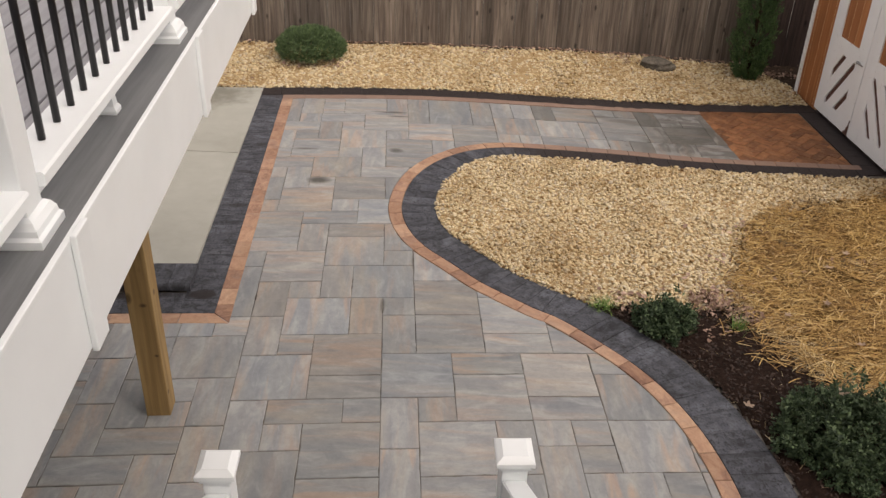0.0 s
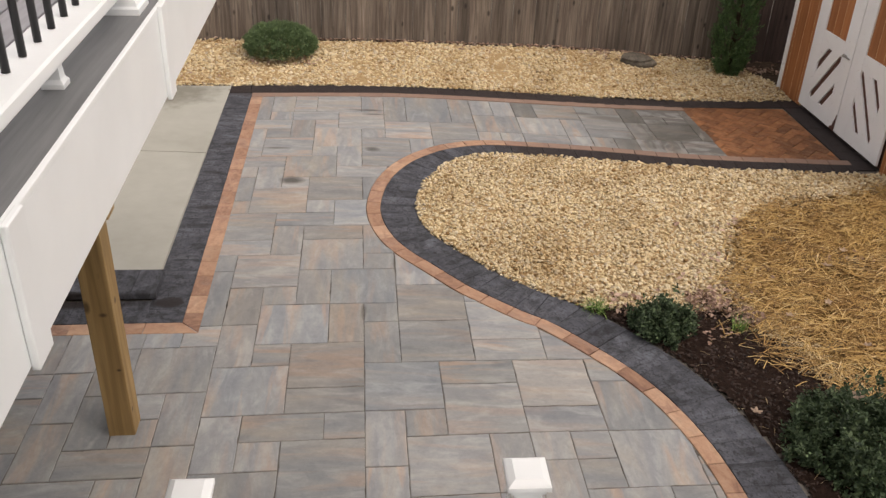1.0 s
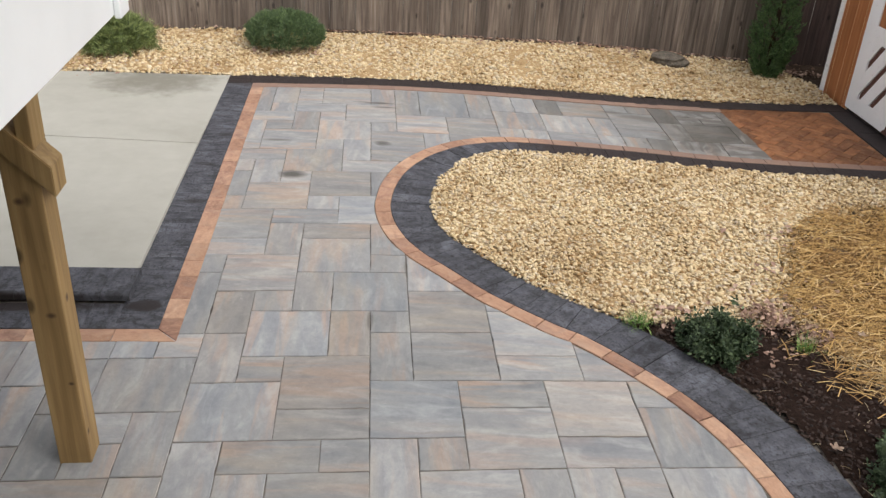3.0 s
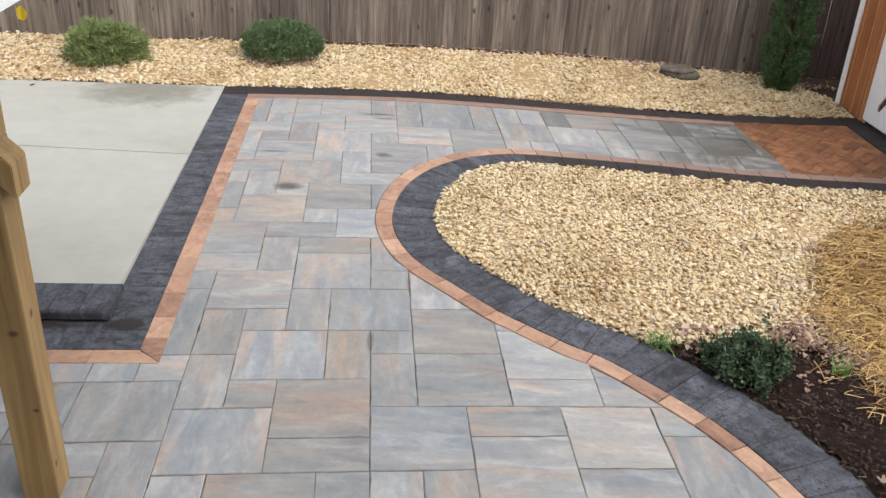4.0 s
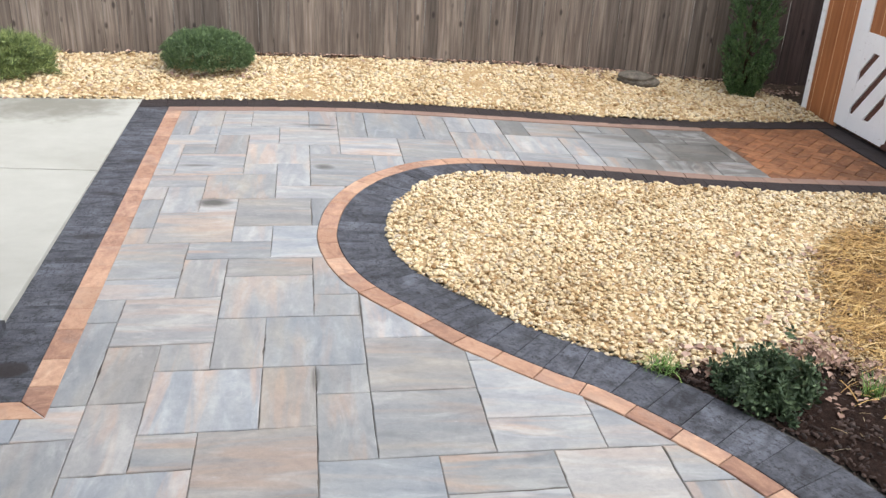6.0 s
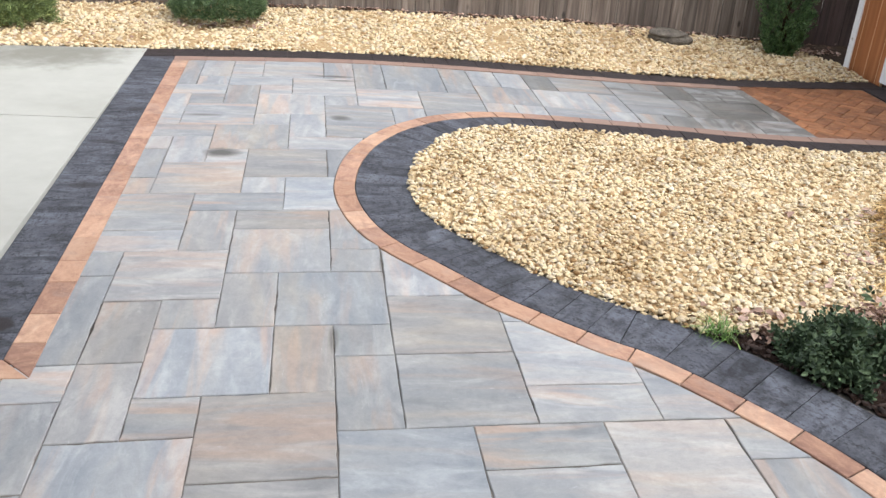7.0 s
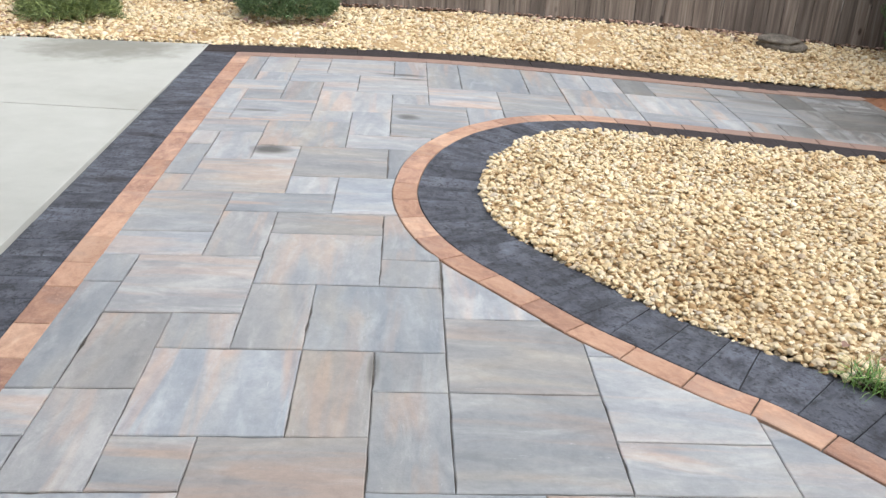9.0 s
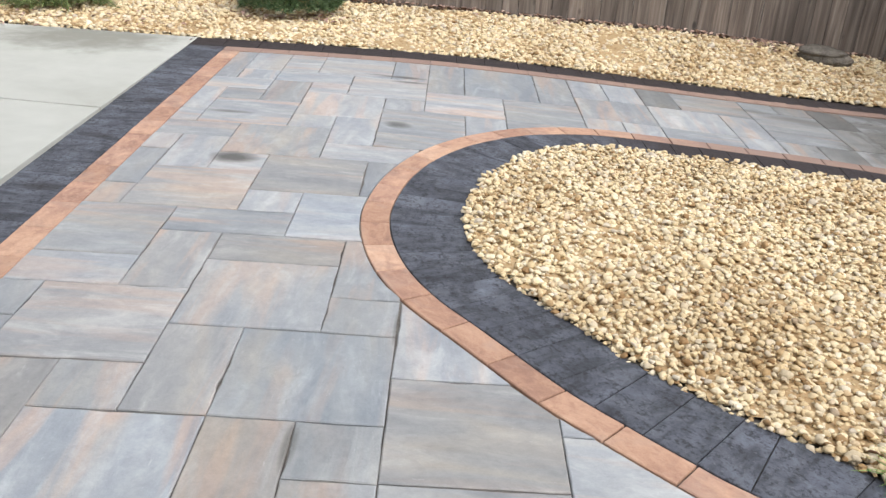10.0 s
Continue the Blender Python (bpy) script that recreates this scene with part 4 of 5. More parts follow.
def pebbles(name, poly, size, cover, seed, level, label, layers=2, rise=False):
    rng = np.random.default_rng(seed)
    xs, ys = [p[0] for p in poly], [p[1] for p in poly]
    box_area = (max(xs) - min(xs)) * (max(ys) - min(ys))
    # an even lower layer, then loose ones on top
    step = size * 0.95
    gx, gy = np.meshgrid(np.arange(min(xs), max(xs), step), np.arange(min(ys), max(ys), step))
    n = int(box_area * cover / (size * size))
    px = np.concatenate([gx.ravel() + rng.uniform(-0.45, 0.45, gx.size) * step, rng.uniform(min(xs), max(xs), n)])
    py = np.concatenate([gy.ravel() + rng.uniform(-0.45, 0.45, gx.size) * step, rng.uniform(min(ys), max(ys), n)])
    low = np.arange(len(px)) < gx.size
    n = len(px)
    fray = np.where((px > 2.45) & (py < 7.4), rng.normal(0, 0.10, n), 0.0)
    keep = inside(px - np.abs(fray), py + fray, poly)
    px, py, low = px[keep], py[keep], low[keep]
    n = len(px)
    s = size * rng.lognormal(-0.03, 0.27, n)
    dims = np.stack([s * rng.uniform(0.95, 1.5 if rise else 1.28, n), s * rng.uniform(0.80, 1.08, n), s * rng.uniform(0.45, 0.7, n)], 1)
    pz = zgs(px) + np.where(low, rng.uniform(-0.006, 0.008, n), rng.uniform(0.007, 0.019, n)) * layers * 0.6 + (far_rise(px, py) if rise else 0)
    lump = np.array([noise.noise((float(a) * 1.8, float(b) * 1.8, seed)) for a, b in zip(px, py)])
    pz += 0.014 * lump
    v, f = ico(level)
    at = np.stack([px, py, pz], 1)
    R = turns(rng, n, 0.85 if rise else 0.62)
    all_v, all_f = [], []
    # several pebble shapes, lumpy and a little faceted
    kinds = 7
    for k in range(kinds):
        bend = np.array([noise.noise((p[0] * 2.3 + 5 * k, p[1] * 2.3, p[2] * 2.3 + seed)) + 0.35 * noise.noise((p[0] * 6 + 5 * k, p[1] * 6, p[2] * 6)) for p in v])
        vk = v * (1 + 0.5 * bend)[:, None]
        # split faces, as on broken stone
        for cut in range(4):
            turn, rise_of = 2.4 * k + 1.7 * cut, 0.75 * math.sin(3.1 * k + 2.0 * cut)
            d = np.array(Vector((math.cos(turn), math.sin(turn), rise_of)).normalized())
            vk = vk - np.maximum(vk @ d - 0.33, 0)[:, None] * d[None]
        vk[:, 0] *= 1 + 0.3 * vk[:, 1] * (1 if k % 2 else -1)
        sel = slice(k, n, kinds)
        w = np.einsum("nij,nvj->nvi", R[sel], vk[None] * dims[sel][:, None]) + at[sel][:, None]
        all_f.append((f[None] + (np.arange(len(w)) * len(v))[:, None, None] + sum(len(q) for q in all_v)).reshape(-1, f.shape[1]))
        all_v.append(w.reshape(-1, 3))
    me = raw_mesh(name, np.concatenate(all_v), np.concatenate(all_f), M_PEBBLE)
    ob = new(name, me)
    tagged(ob, label, "gravel", kind="stuff")


def beds():
    ob = new("gravel_bed", patch_mesh("gravel_bed", BED_GRAVEL, 0.003, M_GRAVELBED, 0.05, 0.004, 0, True))
    tagged(ob, "packed fine stone under the pebbles of the bed", "gravel bed", kind="structure")
    ob = new("gravel_bed", patch_mesh("gravel_bed", FAR_GRAVEL, 0.007, M_GRAVELBED, 0.06, 0.006, 0, True, True))
    tagged(ob, "packed fine stone under the pebbles along the fence", "gravel bed", kind="structure")
    ob = new("mulch_bed", patch_mesh("mulch_bed", BED_MULCH, 0.006, M_SOIL, 0.03, 0.03, 3, True))
    tagged(ob, "dark moist mulch bed beside the curved border", "soil", kind="structure")
    corner = [(4.97, 10.345), (6.5, 10.36), (6.5, 11.26), (4.54, 11.24), (4.78, 10.74), (4.92, 10.38)]
    ob = new("mulch_bed", patch_mesh("mulch_bed", corner, 0.012, M_LOAM, 0.04, 0.02, 7))
    tagged(ob, "bare dark soil in the corner between shed and fence", "soil", kind="structure")
    ob = new("straw_bed", patch_mesh("straw_bed", BED_STRAW, 0.0, M_STRAWBED, 0.08, 0.03, 5))
    tagged(ob, "thatch of old straw over the lawn", "straw", kind="structure")
    near = [p if p[0] < 1.9 else (1.9, p[1]) for p in BED_GRAVEL]
    away = [p if p[0] > 1.9 else (1.9, p[1]) for p in BED_GRAVEL]
    pebbles("pebbles", near, 0.0245, 1.0, 21, 2, "cream and tan river pebbles heaped in the curved bed")
    pebbles("pebbles", away, 0.0275, 1.0, 23, 2, "cream and tan river pebbles beside the straw and shed walk")
    pebbles("pebbles", FAR_GRAVEL, 0.0385, 0.7, 22, 1, "cream and tan river pebbles along the wooden fence", 2, True)


def straw():
    rng = np.random.default_rng(31)
    n = 76000
    px, py = rng.uniform(2.3, 7.5, n), rng.uniform(2.0, 7.5, n)
    wob = 0.22 * np.array([noise.noise((float(a) * 2.3, float(b) * 2.3, 4)) for a, b in zip(px, py)]) + rng.normal(0, 0.11, n)
    thick = np.array([noise.noise((float(a) * 3.1, float(b) * 3.1, 12)) + 0.5 * noise.noise((float(a) * 9, float(b) * 9, 3)) for a, b in zip(px, py)])
    keep = inside(px + wob, py + wob, BED_STRAW) & (thick + rng.uniform(-0.35, 0.35, n) > -0.62)
    px, py, thick = px[keep], py[keep], thick[keep]
    n = len(px)
    v = np.array([(-0.5, -0.5, 0), (-0.5, 0.5, 0), (0, 0.5, 0.06), (0, -0.5, 0.06), (0.5, -0.5, 0), (0.5, 0.5, 0)])
    f = np.array([(0, 3, 2, 1), (3, 4, 5, 2)])
    L = rng.uniform(0.06, 0.2, n)
    size = np.stack([L, rng.uniform(0.0032, 0.0072, n), L], 1)
    at = np.stack([px, py, zgs(px) + rng.uniform(0.006, 0.06, n) + 0.015 * thick], 1)
    ob = new("straw", scatter("straw", v, f, turns(rng, n, 0.17, 0.8), size, at, M_STRAW))
    tagged(ob, "loose golden straw spread over the lawn", "straw", kind="stuff")
    # stray stalks on the mulch
    n = 120
    px, py = rng.uniform(1.8, 3.1, n), rng.uniform(3.2, 5.3, n)
    keep = inside(px, py, BED_MULCH) & (px + 0.55 * py > 4.2)
    px, py = px[keep], py[keep]
    n = len(px)
    L = rng.uniform(0.015, 0.08, n)
    size = np.stack([L, rng.uniform(0.0012, 0.0024, n), L], 1)
    at = np.stack([px, py, zgs(px) + rng.uniform(0.015, 0.03, n)], 1)
    edge = np.array([tuple(p) for p in spline(MULCH_LINE, 0.0035)])
    edge = edge[(edge[:, 1] > 3.0)]
    m = len(edge)
    spot = edge + rng.normal(0, 0.09, edge.shape) + np.abs(rng.normal(0, 0.05, (m, 1)))
    L2 = rng.uniform(0.06, 0.22, m)
    at = np.concatenate([at, np.stack([spot[:, 0], spot[:, 1], zgs(spot[:, 0]) + rng.uniform(0.02, 0.05, m)], 1)])
    size = np.concatenate([size, np.stack([L2, rng.uniform(0.0013, 0.0026, m), L2], 1)])
    n += m
    ob = new("straw", scatter("straw", v, f, turns(rng, n, 0.3), size, at, M_PALESTRAW))
    tagged(ob, "stray pale straw stalks on the dark mulch", "straw", kind="stuff")


def bark_chips():
    rng = np.random.default_rng(33)
    n = 15000
    px, py = rng.uniform(1.2, 4.2, n), rng.uniform(1.5, 5.3, n)
    keep = inside(px, py, BED_MULCH)
    px, py = px[keep], py[keep]
    n = len(px)
    v = np.array([(-0.5, -0.5, -0.5), (0.5, -0.4, -0.5), (0.4, 0.5, -0.5), (-0.4, 0.4, -0.5), (-0.4, -0.3, 0.5), (0.4, -0.3, 0.4), (0.3, 0.3, 0.5), (-0.3, 0.4, 0.4)])
    f = np.array([(4, 5, 6, 7), (0, 1, 5, 4), (1, 2, 6, 5), (2, 3, 7, 6), (3, 0, 4, 7)])
    size = np.stack([rng.uniform(0.008, 0.045, n), rng.uniform(0.006, 0.016, n), rng.uniform(0.004, 0.012, n)], 1)
    at = np.stack([px, py, zgs(px) + rng.uniform(-0.005, 0.02, n)], 1)
    ob = new("bark_chips", scatter("bark_chips", v, f, turns(rng, n, 0.5), size, at, M_CHIP))
    tagged(ob, "dark shredded bark chips on the planting bed", "mulch", kind="stuff")


# ------------------------------------------------------------ unseen walls


# assumed house wall, never in view; its height cuts skylight on the near paving
def house_wall():
    k = Mat("pale_lap_siding", 0.6)
    n = k.noise(4, (1, 1, 6), 4)
    k.colour(k.ramp(n, (0.3, (0.36, 0.36, 0.35)), (0.7, (0.42, 0.42, 0.41))))
    bm = bmesh.new()
    z = -0.3
    while z < 7.1:
        a = [bm.verts.new(p) for p in ((-9, -2.96, z), (9, -2.96, z), (9, -2.96, z + 0.012), (9, -2.982, z + 0.15), (-9, -2.982, z + 0.15), (-9, -2.96, z + 0.012))]
        bm.faces.new((a[5], a[2], a[3], a[4]))
        bm.faces.new((a[0], a[1], a[2], a[5]))
        z += 0.15
    box(bm, (-9, -3.25, -0.3), (9, -2.984, 7.2))
    ob = new("wall_south", mesh_of("wall_south", bm, k.m))
    tagged(ob, "unseen pale lap-sided wall, assumed for the house behind the deck", "wall", kind="structure")


def shade_wall():
    """An unseen wall added west of the deck, so little daylight reaches under it."""
    bm = bmesh.new()
    box(bm, (-4.85, -2.95, -0.3), (-4.62, 4.55, 2.56), 0.01)
    ob = new("shade_wall_west", mesh_of("shade_wall_west", bm, bpy.data.materials["pale_lap_siding"]))
    tagged(ob, "added unseen pale wall that keeps daylight from under the deck", "wall", kind="structure")


house_wall()
shade_wall()

# ------------------------------------------------------------ fence


def fence_y(x):
    return 11.18 + 0.012 * (x + 2.0)


def picket_fence():
    fence = thing("wooden_fence", pose(0, fence_y(0), 0, 0, 0, math.degrees(math.atan(0.012))), "tall weathered grey-brown stockade fence of upright boards", "fence")
    rng = random.Random(17)
    x = -7.2
    shapes = []
    for k in range(5):
        w = 0.134 + 0.004 * k
        bm = bmesh.new()
        prof = [(0, 0), (w, 0), (w, 1.82), (w - 0.03, 1.86), (0.03, 1.86), (0, 1.82)]
        f0 = [bm.verts.new((px, 0.0, pz)) for px, pz in prof]
        f1 = [bm.verts.new((px, 0.018, pz)) for px, pz in prof]
        bm.faces.new(f0)
        bm.faces.new(f1[::-1])
        for i in range(len(prof)):
            bm.faces.new((f0[i], f1[i], f1[(i + 1) % len(prof)], f0[(i + 1) % len(prof)]))
        bmesh.ops.bevel(bm, geom=bm.edges[:], offset=0.003, segments=1, affect="EDGES")
        bmesh.ops.recalc_face_normals(bm, faces=bm.faces[:])
        shapes.append((w, mesh_of("picket", bm, M_FENCE)))
    # pickets beyond x = 4.62 take a darker brown wood
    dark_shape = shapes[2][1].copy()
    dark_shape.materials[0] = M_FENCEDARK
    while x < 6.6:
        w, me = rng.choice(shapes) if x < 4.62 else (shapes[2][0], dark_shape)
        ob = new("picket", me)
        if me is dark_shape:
            tagged(ob, "dark brown board")
        ob.parent = fence
        ob.matrix_basis = pose(x, rng.uniform(-0.006, 0.006), zg(x) - 0.01 + rng.uniform(-0.01, 0.01), 0, rng.uniform(-0.35, 0.35), 0)
        x += w + rng.uniform(0.001, 0.006)
    for z in (0.3, 0.95, 1.6):
        part("rail", boxed((-7.2, 0.03, z - 0.2), (6.6, 0.07, z - 0.11), 0.004), M_FENCE, fence)


# ------------------------------------------------------------ shed

SX = 4.985


def shed():
    ob = thing("garden_shed", pose(SX, 9.70, -0.16), "shed with orange stained board siding and white trim", "shed")
    # local: y along the front towards the fence, x into the shed
    def board_row(y0, y1, z0, z1, name="siding_board", parent=ob, x0=0.0, pitch=0.205):
        cuts = [y0] + [y1 - 0.07 - pitch * k for k in range(20, -1, -1) if y1 - 0.07 - pitch * k > y0 + 0.05] + [y1]
        for a, b in zip(cuts, cuts[1:]):
            part(name, boxed((x0, a + 0.005, z0), (x0 + 0.016, b - 0.005, z1), 0.001), M_SIDING, parent)
        part("groove_backing", boxed((x0 + 0.0025, y0, z0), (x0 + 0.03, y1, z1)), M_GROOVE, parent, "pale grooves between the boards")
    board_row(-0.02, 0.552, -0.075, 2.2)
    board_row(-2.9, -1.97, -0.075, 2.2)
    board_row(-1.97, -0.02, 2.02, 2.2)
    part("corner_trim", boxed((-0.012, 0.552, -0.075), (0.035, 0.637, 2.2), 0.004), M_DOORWHITE, ob, "white corner board")
    part("side_wall", boxed((0.035, 0.552, -0.06), (2.4, 0.622, 2.2)), M_MAROON, ob)
    part("back_wall", boxed((0.04, -2.9, -0.06), (0.10, 0.552, 2.2)), M_MAROON, ob)
    part("end_wall", boxed((0.035, -2.98, -0.06), (2.4, -2.9, 2.2)), M_MAROON, ob)
    bm = bmesh.new()
    box(bm, (-0.18, -3.1, 2.2), (2.6, 0.80, 2.28), 0.01)
    part("roof", bm, M_MAROON, ob)

    def door(y0, y1, flip, label):
        d = new("door")
        d.parent = ob
        d.matrix_basis = pose(-0.03, y0, -0.015)
        tagged(d, label)
        W, H, t = y1 - y0, 2.0, 0.028
        st = 0.222
        part("stile", boxed((0, 0, 0.0), (t, st, H), 0.003), M_DOORWHITE, d)
        part("stile", boxed((0, W - st, 0.0), (t, W, H), 0.003), M_DOORWHITE, d)
        for z0, z1 in ((0.0, 0.155), (0.775, 0.945), (1.86, 2.0)):
            part("rail", boxed((0.001, st, z0), (t - 0.001, W - st, z1), 0.003), M_DOORWHITE, d)
        part("lower_panel", boxed((0.018, st - 0.01, 0.145), (0.026, W - st + 0.01, 0.785)), M_MAROON, d, "dark brown board behind the slats")
        n = 3
        for k in range(n):
            a, b = st + (W - 2 * st) * k / n, st + (W - 2 * st) * (k + 1) / n
            part("upper_board", boxed((0.012, a + 0.004, 0.94), (0.022, b - 0.004, 1.865), 0.002), M_SIDING, d)
        part("groove_backing", boxed((0.0145, st - 0.005, 0.94), (0.0265, W - st + 0.005, 1.865)), M_GROOVE, d)
        # diagonal white slats of the lower field, cut to its outline
        ya, yb, za, zb = st - 0.002, W - st + 0.002, 0.153, 0.777
        u = Vector((1, 1.26 if flip else -1.26)).normalized()
        nn = Vector((-u.y, u.x))
        c = Vector(((ya + yb) / 2, (za + zb) / 2))
        for s0, s1 in ((-0.7, -0.252), (-0.184, -0.034), (0.034, 0.184), (0.252, 0.7)):
            quad = [c - u * 2 + nn * s0, c + u * 2 + nn * s0, c + u * 2 + nn * s1, c - u * 2 + nn * s1]
            poly = [tuple(q) for q in quad]
            for p, n2 in (((ya, 0), (1, 0)), ((yb, 0), (-1, 0)), ((0, za), (0, 1)), ((0, zb), (0, -1))):
                poly = clip(poly, p, n2)
                if len(poly) < 3:
                    break
            if len(poly) < 3 or abs(area(poly)) < 0.001:
                continue
            if area(poly) < 0:
                poly = poly[::-1]
            bm = prism(bmesh.new(), poly, 0.016, 0.0, 0.002)
            bm.transform(Matrix(((0, 0, -1, 0.018), (1, 0, 0, 0), (0, 1, 0, 0), (0, 0, 0, 1))))
            part("slat", bm, M_DOORWHITE, d)
        return d

    d1 = door(-0.978, -0.044, False, "white door leaf with diagonal slats and orange upper field")
    door(-1.926, -0.990, True, "white door leaf with diagonal slats and orange upper field")
    bm = boxed((-0.012, 0.11, 0.795), (0.002, 0.19, 0.825), 0.003)
    box(bm, (-0.02, 0.03, 0.802), (-0.008, 0.14, 0.818), 0.003)
    bmesh.ops.create_cone(bm, cap_ends=True, segments=12, radius1=0.014, radius2=0.014, depth=0.02, matrix=pose(-0.018, 0.15, 0.81, 0, 90, 0))
    rot = prism(bmesh.new(), [(0.002, 0.0), (0.115, 0.0), (0.098, 0.03), (0.062, 0.045), (0.052, 0.085), (0.028, 0.12), (0.02, 0.175), (0.002, 0.19)], 0.0035, 0.0, 0.001)
    rot.transform(Matrix(((0, 0, -1, 0.0005), (1, 0, 0, 0), (0, 1, 0, 0), (0, 0, 0, 1))))
    part("rotten_edge", rot, M_MAROON, d1, "bare dark rotten wood at the foot of the door")
    part("latch", bm, M_STEEL, d1, "small steel hasp")


# ------------------------------------------------------------ deck


def deck():
    DZ = 2.57
    d = thing("raised_deck", pose(0.033, 0, 0, 0, 0, 1.26), "raised deck with grey composite boards and white fascia", "deck")
    x = -0.885
    widths = [0.24] + [0.14] * 25
    for k, w in enumerate(widths):
        part("deck_board", boxed((x - w + 0.0045, -2.95, DZ - 0.025), (x - 0.0045 * (k > 0), 4.58, DZ), 0.004), M_DECK if k == 0 else M_DECKPALE, d)
        x -= w
    part("fascia", boxed((-0.886, -1.70, 2.285), (-0.871, 4.58, 2.585), 0.002), M_WHITE, d, "white fascia board")
    part("fascia_edge", boxed((-0.886, -1.70, 2.5855), (-0.869, 4.58, 2.603), 0.003), M_WHITE, d)
    part("end_fascia", boxed((-4.5, 4.581, 2.285), (-0.866, 4.60, 2.585), 0.002), M_WHITE, d)
    for y in (-0.20, 1.398, 2.990, 4.52):
        bm = boxed((-0.8705, y - 0.048, 2.276), (-0.853, y + 0.048, 2.612), 0.004)
        part("fascia_strip", bm, M_WHITE, d, "white cover strip over a joint")
    for y in (-2.8, -2.1, -1.4, -0.6, 0.2, 1.0, 1.8, 2.6, 3.4, 4.2):
        part("joist", boxed((-4.4, y - 0.02, 2.30), (-0.886, y + 0.02, 2.544), 0.002), M_POST, d)
    # support post with its knee brace
    px, py = -1.527, 3.845
    part("support_post", boxed((px - 0.072, py - 0.072, -0.012), (px + 0.072, py + 0.072, 1.55), 0.006), M_KNOTTY, d, "square treated pine post with knots")
    part("support_post", boxed((px + 0.012, py - 0.070, 1.551), (px + 0.071, py + 0.070, 2.30), 0.005), M_POST, d)
    bm = bmesh.new()
    prof = [(0.128, 1.36), (0.128, 1.488), (-0.62, 2.258), (-0.62, 2.13)]
    sides = [[bm.verts.new((px + x, yy, z)) for x, z in prof] for yy in (py - 0.088, py + 0.055)]
    bm.faces.new(sides[0])
    bm.faces.new(sides[1][::-1])
    for k in range(4):
        bm.faces.new((sides[0][k], sides[1][k], sides[1][(k + 1) % 4], sides[0][(k + 1) % 4]))
    bmesh.ops.recalc_face_normals(bm, faces=bm.faces[:])
    bmesh.ops.bevel(bm, geom=bm.edges[:], offset=0.004, segments=2, affect="EDGES")
    part("knee_brace", bm, M_POST, d, "sloping treated pine brace")


def square_post(p, at, z0, z1, half=0.051):
    x, y = at
    post = part("post", boxed((x - half, y - half, z0), (x + half, y + half, z1), 0.004), M_WHITE, p)
    return post


def pyramid_cap(p, at, z):
    x, y = at
    bm = bmesh.new()
    layers = [(0.054, -0.055), (0.060, -0.050), (0.060, -0.038), (0.074, -0.026), (0.074, -0.006), (0.068, 0.0), (0.05, 0.012), (0.048, 0.014)]
    prev = None
    for h, dz in layers:
        ring = [bm.verts.new((x + sx * h, y + sy * h, z + dz)) for sx, sy in ((-1, -1), (1, -1), (1, 1), (-1, 1))]
        if prev:
            for i in range(4):
                bm.faces.new((prev[i], prev[(i + 1) % 4], ring[(i + 1) % 4], ring[i]))
        else:
            bm.faces.new(ring[::-1])
        prev = ring
    bm.faces.new(prev)
    part("cap", bm, M_WHITE, p, "white stepped post cap")


def post_skirt(p, at, z):
    x, y = at
    bm = bmesh.new()
    prev = None
    for h, dz in ((0.084, 0.001), (0.084, 0.022), (0.076, 0.030), (0.074, 0.045), (0.064, 0.062), (0.054, 0.070), (0.0515, 0.071)):
        ring = [bm.verts.new((x + sx * h, y + sy * h, z + dz)) for sx, sy in ((-1, -1), (1, -1), (1, 1), (-1, 1))]
        if prev:
            for i in range(4):
                bm.faces.new((prev[i], prev[(i + 1) % 4], ring[(i + 1) % 4], ring[i]))
        prev = ring
    part("post_skirt", bm, M_WHITE, p, "white moulded base collar")


